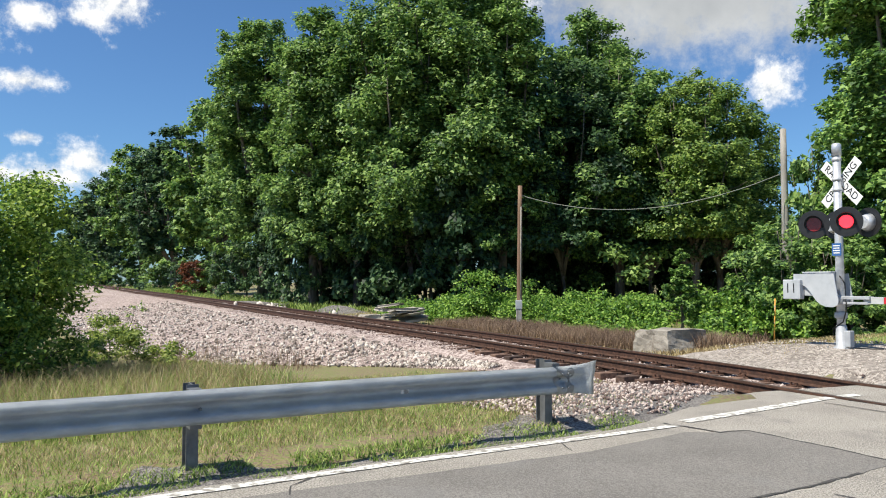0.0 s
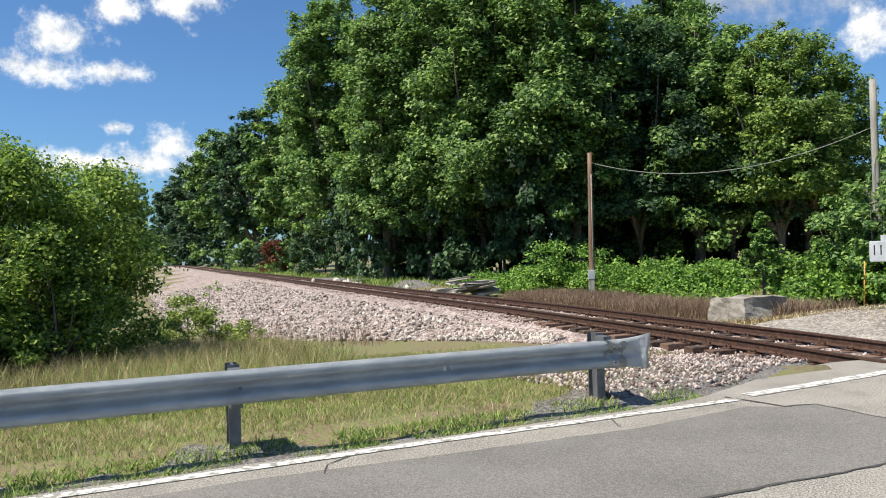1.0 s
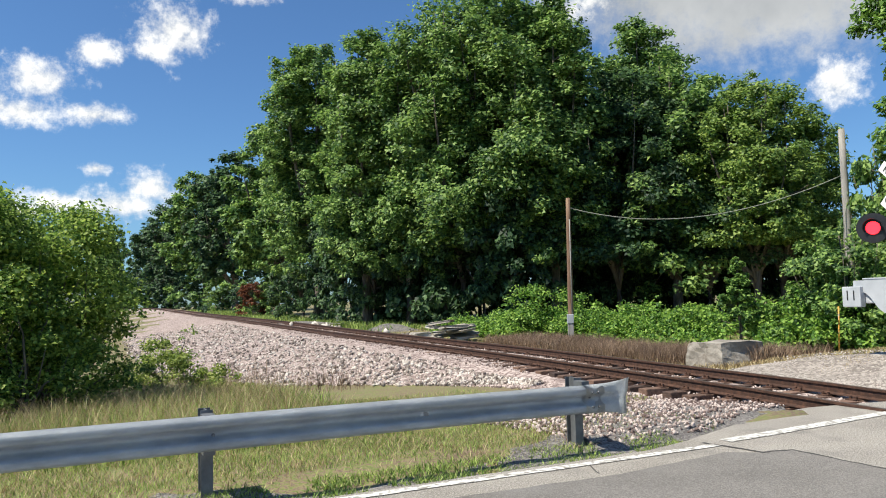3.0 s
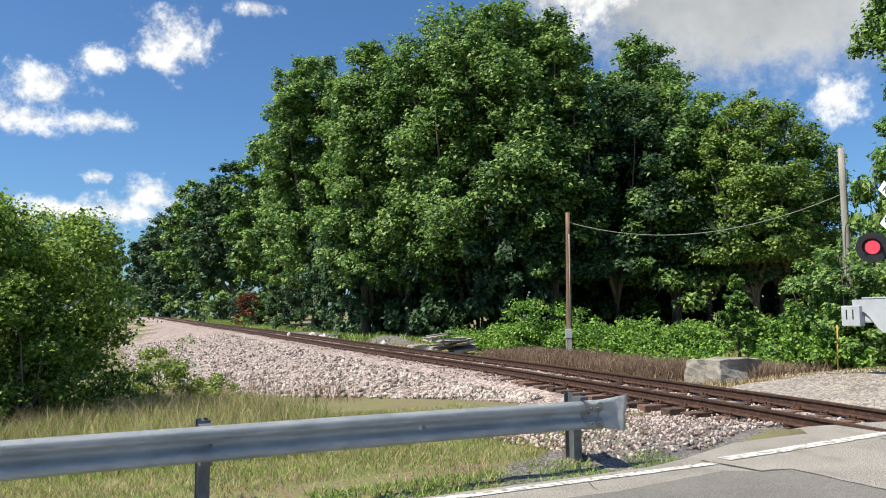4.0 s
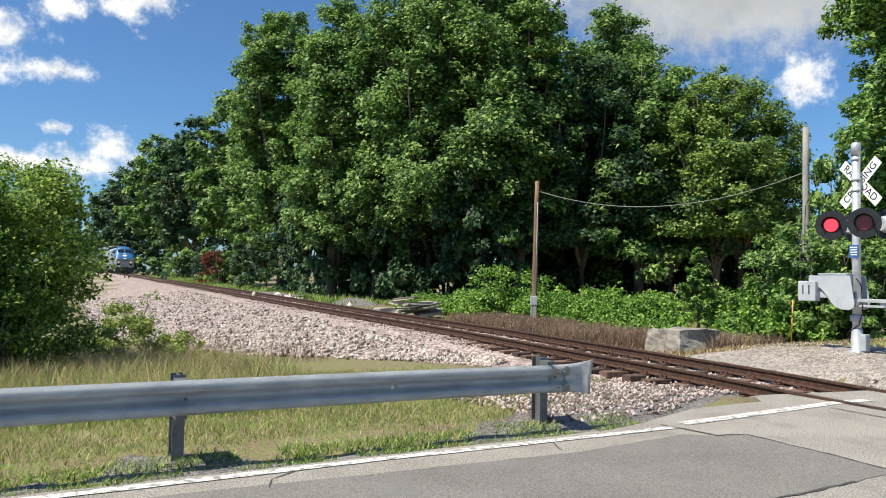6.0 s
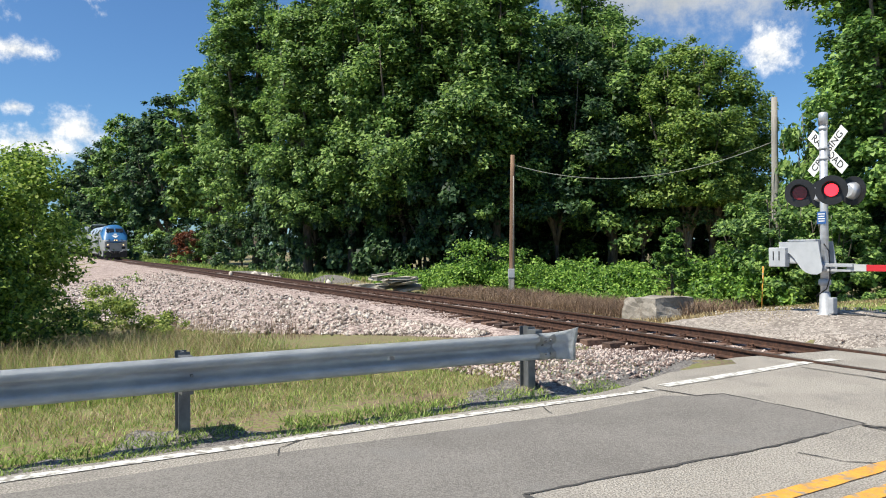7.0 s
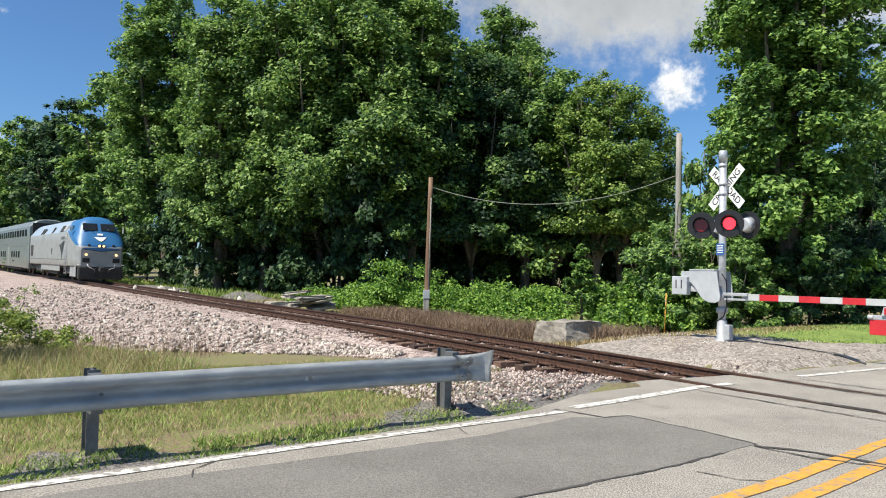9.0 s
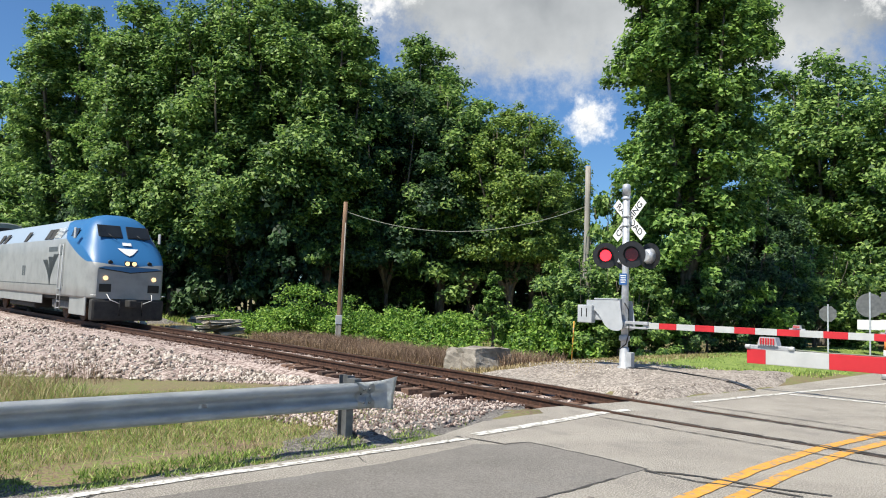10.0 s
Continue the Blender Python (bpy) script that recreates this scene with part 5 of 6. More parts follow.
def letters(text, size, m, parent, name="lettering"):
    cu = bpy.data.curves.new(name, "FONT")
    cu.body, cu.size, cu.extrude, cu.align_x, cu.align_y = text, size, 0.002, "CENTER", "CENTER"
    tmp = bpy.data.objects.new(name, cu)
    scene.collection.objects.link(tmp)
    me = bpy.data.meshes.new_from_object(tmp)
    bpy.data.objects.remove(tmp)
    me.materials.clear()
    me.materials.append(INK)
    return part(name, me, INK, parent, "", m)


FLASHERS = []
HEAD_TURN = pose(0, 0, 0, 0, 0, -10.0)   # crossbuck and lights face a little away from the gate arm's square


def head_pose(x, y, z, way):
    return HEAD_TURN @ pose(x, y, z, 0, 0, 36.0 if way < 0 else 0.0) @ pose(-x, -y, -z)


def flasher(parent, x, z, y, way):
    """A round signal head: black background disc, hood, lens; way -1 looks back along the road."""
    head = part("signal_head", disc(0.305, 0.305, y, y + way * 0.012, (x, 0, z), 32), BLACK, parent, "round black signal background", head_pose(x, y, z, way))
    part("housing", disc(0.19, 0.13, y - way * 0.002, y - way * 0.16, (x, 0, z), 20), ALU, head)
    bm = bmesh.new()
    rows = []
    for k in range(17):
        a = math.pi * (-0.15 + 1.3 * k / 16)
        rows.append([bm.verts.new((x + 0.175 * math.cos(a), y + way * d, z + 0.175 * math.sin(a))) for d in (0.012, 0.20 - 0.10 * abs(k - 8) / 8)])
    for a, b in zip(rows, rows[1:]):
        bm.faces.new((a[0], a[1], b[1], b[0])).smooth = True
    bmesh.ops.solidify(bm, geom=bm.faces[:], thickness=0.004)
    part("hood", bm, BLACK, head)
    part("lens", disc(0.152, 0.145, y + way * 0.012, y + way * 0.024, (x, 0, z), 28), LENS_DARK, head, "dark red lens")
    if way < 0:
        bulb = part("light_disc", tube([(0, 0, 0), (0, -0.006, 0)], [0.13, 0.118], 28), LENS_LIT, parent, "glowing red light disc")
        FLASHERS.append((bulb, x, y, z))
    return head


def striped_arm(parent, length, x0, z, first, step=0.42, h=0.125, red_first=True, y=0.0):
    """Fibreglass arm along local x in red and white lengths."""
    x, red, k = x0, red_first, 0
    while x < x0 + length - 1e-3:
        w = min(first if k == 0 else step, x0 + length - x)
        part("arm_section", box(w, 0.045, h, (x + w / 2, y, z), 0.004), STRIPE_RED if red else STRIPE_WHITE, parent, "red reflective band" if red else "white reflective band")
        x, red, k = x + w, not red, k + 1


def arm_lamp(parent, x, z, wide=0.30):
    lamp = part("arm_lamp", box(wide, 0.05, 0.035, (x, 0, z + 0.015), 0.006), CAST_ALU, parent, "small red warning lamp on the arm")
    bm = bmesh.new()
    vs = [(-.08, 0), (.08, 0), (.062, .068), (-.062, .068)]
    lo = [bm.verts.new((x + a, -0.04, z + 0.03 + b)) for a, b in vs]
    hi = [bm.verts.new((x + a, 0.04, z + 0.03 + b)) for a, b in vs]
    bm.faces.new(lo), bm.faces.new(hi[::-1])
    for k in range(4):
        bm.faces.new((lo[k], hi[k], hi[(k + 1) % 4], lo[(k + 1) % 4]))
    bmesh.ops.recalc_face_normals(bm, faces=bm.faces[:])
    part("lamp_body", bm, CAST_ALU, lamp)
    for k in range(6):
        part("lens_rib", box(0.012, 0.014, 0.05, (x - 0.05 + 0.02 * k, -0.043, z + 0.066), 0.002), STRIPE_RED, lamp)
    return lamp


def crossing_signal():
    mz = 0.17
    t = thing("crossing_signal", pose(7.96, 15.46, mz, 0, 0, -59.0), "aluminium railroad crossing mast with red flashers and a lowered gate", "crossing signal")
    H = 4.49 - mz
    part("mast", tube([(0, 0, 0), (0, 0, H)], [0.084, 0.080], 18), ALU, t)
    cap = part("mast_cap", tube([(0, 0, H - .25), (0, 0, H - .02), (0, 0, H + .015)], [0.096, 0.096, 0.07], 18), ALU, t)
    for z in (H - 0.36, H - 0.78, H - 1.0):
        part("clamp", tube([(0, 0, z), (0, 0, z + 0.06)], 0.094, 14), CAST_ALU, t)
    bm = tube([(0, 0, -0.02), (0, 0, 0.02)], 0.26, 8)
    part("base_plate", bm, CAST_ALU, t)
    part("base_casting", tube([(0, 0, 0.02), (0, 0, 0.06), (0, 0, 0.10), (0, 0, 0.50), (0, 0, 0.53)], [0.17, 0.17, 0.115, 0.108, 0.09], 12), CAST_ALU, t, "cast round mast base")
    part("collar", tube([(0, 0, 0.66), (0, 0, 0.69), (0, 0, 0.78), (0, 0, 0.81)], [0.09, 0.125, 0.125, 0.09], 14), CAST_ALU, t)
    part("junction_box", box(0.13, 0.16, 0.34, (0.15, 0.02, 0.25), 0.02), CAST_ALU, t)
    for x, y in ((.19, .19), (-.19, .19), (.19, -.19), (-.19, -.19)):
        part("anchor_bolt", tube([(x, y, -.02), (x, y, .09)], 0.016, 8), GALV_DARK, t)
    # crossbuck, behind the mast
    zc = 3.68 - mz
    for k, (rot, word) in enumerate(((45, "CROSSING"), (-45, "RAILROAD"))):
        bm = box(1.22, 0.004, 0.229, (0, 0, 0), 0.0)
        m = HEAD_TURN @ Matrix.Translation((0, 0.105 + 0.006 * k, zc)) @ Matrix.Rotation(-radians(rot), 4, "Y")
        blade = part("crossbuck_blade", bm, SIGN_WHITE, t, "white reflective crossbuck blade", m)
        letters(word, 0.215, Matrix.Translation((0, -0.004, 0)) @ Matrix.Rotation(radians(90), 4, "X"), blade)
    part("crossbuck_bracket", box(0.16, 0.05, 0.16, (0, 0.07, zc), 0.01), CAST_ALU, t)
    # flashers on a crossarm
    zl = 2.82 - mz
    part("crossarm", tube([(-0.42, 0, zl + 0.02), (0.42, 0, zl + 0.02)], 0.028, 10), ALU, t, "", HEAD_TURN)
    part("crossarm_bracket", box(0.2, 0.2, 0.12, (0, 0, zl + 0.02), 0.02), CAST_ALU, t)
    for x in (-0.40, 0.40):
        flasher(t, x, zl, -0.24, -1)
        flasher(t, x, zl, 0.36, 1)
    part("blue_sign", box(0.20, 0.004, 0.26, (0, -0.092, 2.27 - mz), 0.0), SIGN_BLUE, t, "small blue emergency notice with white writing")
    for k in range(4):
        part("notice_line", box(0.15 - 0.02 * (k % 2), 0.002, 0.022, (0, -0.096, 2.35 - mz - 0.05 * k), 0), SIGN_WHITE, t)
    # gate mechanism, counterweight and arm
    za = 1.22 - mz
    body = part("gate_mechanism", box(0.62, 0.40, 0.50, (-0.36, -0.05, za + 0.33), 0.03), GREY_BOX, t, "pale grey gate mechanism case")
    part("case_lid", box(0.64, 0.42, 0.03, (-0.36, -0.05, za + 0.58), 0.008), GREY_BOX, body)
    for x in (-0.5, -0.4):
        part("hasp", box(0.03, 0.02, 0.12, (x, -0.26, za + 0.40), 0.004), CAST_ALU, body)
    prof = [(-0.85, 0.55), (0.05, 0.55), (0.12, 0.10), (0.14, 0.0), (0.12, -0.10), (0.02, -0.145), (-0.12, -0.14), (-0.24, -0.10), (-0.34, -0.02), (-0.42, 0.09), (-0.50, 0.20), (-0.58, 0.28), (-0.68, 0.33), (-0.85, 0.36)]
    for y in (-0.31, 0.21):
        bm = bmesh.new()
        lo = [bm.verts.new((a, y, za + b)) for a, b in prof]
        hi = [bm.verts.new((a, y + 0.02, za + b)) for a, b in prof]
        bm.faces.new(lo), bm.faces.new(hi[::-1])
        for k in range(len(prof)):
            bm.faces.new((lo[k], hi[k], hi[(k + 1) % len(prof)], lo[(k + 1) % len(prof)]))
        bmesh.ops.recalc_face_normals(bm, faces=bm.faces[:])
        part("counterweight_arm", bm, GREY_BOX, t, "curved pale grey counterweight arm")
    cw = part("counterweight", box(0.40, 0.16, 0.42, (-0.84, -0.33, za + 0.22), 0.02), GREY_BOX, t, "slotted grey counterweight")
    for x in (-0.92, -0.78):
        part("slot", box(0.025, 0.006, 0.20, (x, -0.412, za + 0.25), 0), INK, cw)
    part("arm_bracket", box(0.62, 0.16, 0.07, (0.36, -0.05, za + 0.05), 0.01), CAST_ALU, t)
    part("arm_bracket", box(0.55, 0.10, 0.05, (0.34, -0.05, za - 0.06), 0.01), CAST_ALU, t)
    part("hub", tube([(0.0, -0.20, za), (0.0, 0.12, za)], 0.11, 16), CAST_ALU, t)
    part("cable", tube([(0.05, -0.1, za + 0.5), (0.17, -0.12, za + 0.35), (0.19, -0.12, za - 0.2), (0.1, -0.1, za - 0.45), (-0.12, -0.1, za - 0.6), (-0.1, -0.1, za - 0.8)], 0.014, 6), BLACK, t)
    part("root_section", box(0.40, 0.06, 0.14, (0.72, -0.05, za), 0.006), STRIPE_WHITE, t)
    striped_arm(t, 5.2, 0.92, za, 0.42, 0.43, 0.13, True, -0.05)
    for x in (1.35 + 2.5, 1.35 + 4.1):
        arm_lamp(t, x, za + 0.06)
    return t


crossing_signal()
pts = [(8.15, 15.3), (8.6, 15.15), (9.0, 14.9), (9.35, 14.3), (9.45, 13.5), (9.4, 12.7)]
tagged(part("ground_cable", tube([(x, y, ground_z(x, y) + 0.11) for x, y in pts], 0.016, 6), BLACK), "black cable lying over the gravel by the signal", "cable")


def near_gate():
    ang = -59.0
    t = thing("crossing_gate", pose(3.74, 4.97, 0, 0, 0, ang), "lowered red and white striped crossing gate arm", "crossing gate")
    z = 1.262
    striped_arm(t, 4.6, 0, z, 0.15, 0.47, 0.118)
    arm_lamp(t, 0.17, z + 0.058, 0.36)
    part("lamp_wire", tube([(0.35, 0, z + .07), (0.6, -.01, z + .062), (1.2, 0, z + .066), (2.4, 0, z + .064), (4.5, 0, z + .065)], 0.005, 5), ROPE, t)
    part("wire_clip", tube([(0.33, -.02, z + .075), (0.37, -.02, z + .075)], 0.018, 8), STRIPE_WHITE, t)
    part("wire_clip", tube([(-0.01, -.02, z + .075), (0.03, -.02, z + .075)], 0.018, 8), STRIPE_WHITE, t)
    part("mast", tube([(4.9, 0, -0.05), (4.9, 0, 2.0)], 0.066, 14), ALU, t)
    part("gate_mechanism", box(0.5, 0.36, 0.5, (4.95, 0, z + 0.1), 0.03), GREY_BOX, t)


near_gate()


# ---- roadside signs beyond the crossing ----
def back_sign(x, y, h, sides, r, label, plate=False, turn=0.0):
    t = thing("road_sign", pose(x, y, ground_z(x, y), 0, 0, turn), label, "road sign", "signs beyond the crossing")
    part("sign_post", box(0.05, 0.035, h + 0.15, (0, 0, h / 2), 0.006), ALU, t)
    zc = h - r * 0.9
    bm = bmesh.new()
    a0 = math.pi / sides
    lo = [bm.verts.new((r * math.cos(a0 + 2 * math.pi * k / sides), 0.024, zc + r * math.sin(a0 + 2 * math.pi * k / sides))) for k in range(sides)]
    hi = [bm.verts.new(v.co + Vector((0, 0.004, 0))) for v in lo]
    bm.faces.new(lo), bm.faces.new(hi[::-1])
    for k in range(sides):
        bm.faces.new((lo[k], hi[k], hi[(k + 1) % sides], lo[(k + 1) % sides]))
    bmesh.ops.recalc_face_normals(bm, faces=bm.faces[:])
    part("sign_plate", bm, GALV_DARK, t, "bare metal back of a sign")
    if plate:
        part("lower_plate", box(0.72, 0.004, 0.32, (0, 0.026, zc - r - 0.24), 0), SIGN_WHITE, t, "pale rectangular plate")
    return t


def at_bearing(az, d):
    return d * math.sin(radians(az)) - 0.03, d * math.cos(radians(az)) - 0.3


back_sign(*at_bearing(40.55, 28), 1.72, 8, 0.28, "octagonal road sign seen from its grey back", False, -40)
back_sign(*at_bearing(43.05, 28), 2.25, 24, 0.40, "round road sign seen from its grey back with a pale plate", True, -40)
back_sign(*at_bearing(44.4, 28), 2.45, 4, 0.48, "diamond road sign seen from its grey back", True, -40)
drum = thing("traffic_drum", pose(*at_bearing(44.35, 22), 0), "orange and white striped traffic drum by the road", "traffic drum")
DRUM_ORANGE = material("drum_orange", [(0.72, 0.20, 0.05), (0.80, 0.27, 0.08)], 4, 0.55)
for k in range(4):
    part("band", tube([(0, 0, 0.02 + 0.24 * k), (0, 0, 0.26 + 0.24 * k)], [0.26 - .02 * k, 0.24 - .02 * k], 18), DRUM_ORANGE if k % 2 else SIGN_WHITE, drum)


# ---- train ----
LOCO_GREY = material("loco_grey", [(0.22, 0.23, 0.228), (0.29, 0.30, 0.297), (0.335, 0.345, 0.342)], 1.5, 0.42, bump=0.03, fine=0.1)
LOCO_BLUE = material("loco_blue", [(0.018, 0.105, 0.26), (0.025, 0.135, 0.32), (0.035, 0.165, 0.37)], 1.2, 0.36, coat=0.3, fine=0.08)
# silver roof with the blue of the reflected sky put into the colour
LOCO_ROOF = material("loco_roof", [(0.30, 0.38, 0.48), (0.44, 0.52, 0.60)], 1.5, 0.38, bump=0.05)
STAINLESS = material("fluted_stainless", [(0.15, 0.175, 0.165), (0.22, 0.245, 0.235), (0.29, 0.315, 0.30)], 2, 0.38, metal=0.35, bump=0.06)
UNDER = material("underframe", [(0.02, 0.02, 0.02), (0.05, 0.048, 0.045)], 5, 0.8, bump=0.3)
TRUCK = material("truck_steel", [(0.08, 0.08, 0.08), (0.16, 0.155, 0.15)], 5, 0.7, bump=0.3)
DARK_GLASS = material("dark_glass", [(0.012, 0.014, 0.016), (0.02, 0.024, 0.027)], 2, 0.08)
LAMP_WARM = glow("headlight", (1.0, 0.66, 0.34), 0.95)
DECAL = material("decal_grey", [(0.07, 0.085, 0.09), (0.10, 0.115, 0.12)], 4, 0.5)


def livery():
    """Grey body, roof coloured with the sky's pale blue reflection, and a blue cab whose edge sweeps up and back from
    the nose.
    """
    m = material("loco_livery", [(0.22, 0.23, 0.228), (0.29, 0.30, 0.297), (0.335, 0.345, 0.342)], 1.5, 0.42, bump=0.03, fine=0.1)
    N, L = m.node_tree.nodes, m.node_tree.links
    p = N["Principled BSDF"]
    base = p.inputs["Base Color"].links[0].from_socket
    tc, xyz = N.new("ShaderNodeTexCoord"), N.new("ShaderNodeSeparateXYZ")
    L.new(tc.outputs["Object"], xyz.inputs[0])

    def calc(op, a, b=None, c=None):
        q = N.new("ShaderNodeMath")
        q.operation = op
        for k, v in enumerate((a, b, c)):
            if v is not None:
                if isinstance(v, (int, float)):
                    q.inputs[k].default_value = v
                else:
                    L.new(v, q.inputs[k])
        return q.outputs[0]
    back = calc("MAXIMUM", calc("SUBTRACT", 9.9, xyz.outputs["Y"]), 0.0)
    edge = calc("ADD", calc("ADD", calc("MULTIPLY", calc("POWER", back, 1.2), 0.30), 2.24), calc("MULTIPLY", calc("ABSOLUTE", xyz.outputs["X"]), 0.10))
    blue = calc("GREATER_THAN", xyz.outputs["Z"], edge)
    # above this height the sky's reflection is painted in as pale blue-grey
    roof = calc("GREATER_THAN", xyz.outputs["Z"], 3.33)
    for mask, col in ((roof, (0.30, 0.37, 0.45, 1)), (blue, (0.025, 0.135, 0.32, 1))):
        mx = N.new("ShaderNodeMix")
        mx.data_type = "RGBA"
        mx.inputs[7].default_value = col
        L.new(mask, mx.inputs[0]), L.new(base, mx.inputs[6])
        base = mx.outputs[2]
    L.new(base, p.inputs["Base Color"])
    return m


LIVERY = livery()


def loft(stations, mat):
    """stations: (y, half width below, half width at the shoulder, z bottom, z shoulder, z roof); a rounded body."""
    bm = bmesh.new()
    rings = []
    for y, w, ws, zb, zs, zr in stations:
        half = [(w * 0.97, zb), (w, zb + 0.08), (w, zb + (zs - zb) * 0.25), (w, zb + (zs - zb) * 0.5), (w, zb + (zs - zb) * 0.75), (w, zs - 0.05), (w * 0.985, zs),
                (ws + (w - ws) * 0.45, zs + (zr - zs) * 0.45), (ws, zs + (zr - zs) * 0.78), (ws * 0.7, zs + (zr - zs) * 0.93), (ws * 0.35, zr)]
        ring = half + [(0, zr + 0.01)] + [(-a, b) for a, b in half[::-1]]
        rings.append([bm.verts.new((a, y, b)) for a, b in ring])
    for a, b in zip(rings, rings[1:]):
        for k in range(len(a)):
            bm.faces.new((a[k], b[k], b[(k + 1) % len(a)], a[(k + 1) % len(a)]))
    bm.faces.new(rings[0]), bm.faces.new(rings[-1][::-1])
    bmesh.ops.recalc_face_normals(bm, faces=bm.faces[:])
    return bm


def truck(parent, y, axles, wheel=0.51):
    tr = part("truck", box(2.3, axles * 1.5 + 0.6, 0.22, (0, y, 0.72), 0.04), TRUCK, parent, "dark steel wheel truck")
    for x in (-1.12, 1.12):
        part("side_frame", box(0.14, axles * 1.5 + 0.9, 0.34, (x, y, 0.62), 0.05), TRUCK, tr)
    for k in range(axles):
        yy = y + (k - (axles - 1) / 2) * 2.3
        for x in (-0.753, 0.753):
            part("wheel", tube([(x - 0.065, yy, wheel), (x + 0.065, yy, wheel)], wheel, 20), RUST, tr)
        for x in (-1.2, 1.2):
            part("axle_box", box(0.14, 0.36, 0.32, (x, yy, 0.54), 0.04), TRUCK, tr)
    return tr


def locomotive():
    t = thing("locomotive", Matrix(), "grey diesel passenger locomotive with a blue cab and lit headlights", "locomotive", "passenger train")
    L = 10.5
    S = [(-10.3, 1.5, 0.85, 0.98, 3.35, 4.25), (-10.2, 1.53, 0.9, 0.98, 3.35, 4.3)]
    S += [(y, 1.53, 0.92, 0.98, 3.35, 4.32) for y in np.linspace(-9.5, 7.2, 26)]
    S += [(7.7, 1.53, 0.95, 0.98, 3.3, 4.35), (8.2, 1.53, 0.98, 0.98, 3.25, 4.37), (8.6, 1.53, 1.0, 0.98, 3.2, 4.34), (8.9, 1.52, 1.0, 0.98, 3.15, 4.24), (9.1, 1.51, 1.0, 0.98, 3.08, 4.08), (9.3, 1.50, 1.0, 0.98, 3.0, 3.82), (9.5, 1.49, 1.02, 0.98, 2.92, 3.52),
          (9.7, 1.47, 1.04, 0.98, 2.8, 3.26), (9.9, 1.44, 1.05, 0.98, 2.65, 3.02), (10.1, 1.40, 1.06, 0.98, 2.5, 2.78), (10.3, 1.33, 1.05, 0.98, 2.3, 2.5), (10.45, 1.22, 1.0, 0.98, 2.12, 2.24)]
    bm = loft(S, LOCO_GREY)
    for f in bm.faces:
        f.smooth = abs(f.normal.y) < 0.98
    part("body", bm, LIVERY, t, "grey car body with a blue cab")
    # nose panel with the blue chevron
    def plate(name, pts, mat, parent, y0=10.455, label="", slope=0.0, zref=0.0):
        bm = bmesh.new()
        lo = [bm.verts.new((a, y0 - slope * (b - zref), b)) for a, b in pts]
        hi = [bm.verts.new((a, y0 - slope * (b - zref) + 0.015, b)) for a, b in pts]
        bm.faces.new(lo[::-1]), bm.faces.new(hi)
        for k in range(len(pts)):
            bm.faces.new((lo[k], lo[(k + 1) % len(pts)], hi[(k + 1) % len(pts)], hi[k]))
        bmesh.ops.recalc_face_normals(bm, faces=bm.faces[:])
        return part(name, bm, mat, parent, label)
    plate("nose_edge", [(-1.2, 2.13), (0, 1.98), (1.2, 2.13), (1.2, 2.16), (0.0, 2.02), (-1.2, 2.16)], INK, t)
    plate("nose_chevron", [(-1.19, 2.16), (0, 2.02), (1.19, 2.16), (1.0, 2.22), (-1.0, 2.22)], LOCO_BLUE, t)
    # windscreen: roof slope between y 9.1 and 9.7
    for x0, x1 in ((-0.98, -0.12), (0.12, 0.98)):
        pts = [(x0, 3.42), (x1, 3.42), (x1 * (0.95 if x1 > .5 else 1), 3.86), (x0 * (0.95 if x0 < -.5 else 1), 3.86)]
        w = plate("windscreen", pts, DARK_GLASS, t, 9.655, "dark cab windscreen", 0.72, 3.36)
        plate("windscreen_frame", [(x0 - .025, 3.395), (x1 + .025, 3.395), (x1 + .015, 3.885), (x0 - .015, 3.885)], INK, w, 9.645, "", 0.72, 3.36)
        part("wiper", tube([((x0 + x1) / 2 - .2, 9.78, 3.30), ((x0 + x1) / 2 + .1, 9.62, 3.52)], 0.014, 5), INK, w)
    for s in (-1, 1):
        part("side_window", box(0.03, 0.80, 0.55, (s * 1.40, 7.95, 3.48), 0.02, None, Matrix.Rotation(-s * 0.30, 4, "Y")), DARK_GLASS, t, "dark cab side window")
        part("mirror", box(0.05, 0.22, 0.42, (s * 1.66, 8.9, 3.5), 0.02), GREY_BOX, t)
        part("ditch_light", tube([(s * 0.92, 10.44, 1.78), (s * 0.92, 10.50, 1.78)], [0.085, 0.085], 16), LAMP_WARM, t, "lit ditch light")
        part("number_board", box(0.44, 0.03, 0.30, (s * 0.92, 10.47, 1.40), 0.01), INK, t)
        part("horn_grille", tube([(s * 0.75, 10.26, 2.40), (s * 0.75, 10.40, 2.38)], 0.085, 12), INK, t)
        part("step_rail", tube([(s * 0.85, 10.5, 1.16), (s * 0.80, 10.72, 0.96), (s * 0.45, 10.74, 0.82)], 0.016, 6), SIGN_WHITE, t)
        part("grab_iron", tube([(s * 1.42, 10.44, 1.12), (s * 1.25, 10.55, 1.12)], 0.016, 6), SIGN_WHITE, t)
        # cab ladder and door on the side
        for z in np.arange(0.5, 1.5, 0.26):
            part("ladder_rung", box(0.05, 0.42, 0.03, (s * 1.57, 6.95, z), 0), GREY_BOX, t)
        for y in (6.73, 7.17):
            part("handrail", tube([(s * 1.58, y, 0.42), (s * 1.58, y, 3.1)], 0.018, 6), GREY_BOX, t)
        door = part("cab_door", box(0.02, 0.58, 1.95, (s * 1.535, 6.95, 2.2), 0.008), LOCO_GREY, t, "narrow grey cab door")
        part("door_window", box(0.012, 0.3, 0.4, (s * 1.547, 6.95, 2.85), 0.01), DARK_GLASS, door)
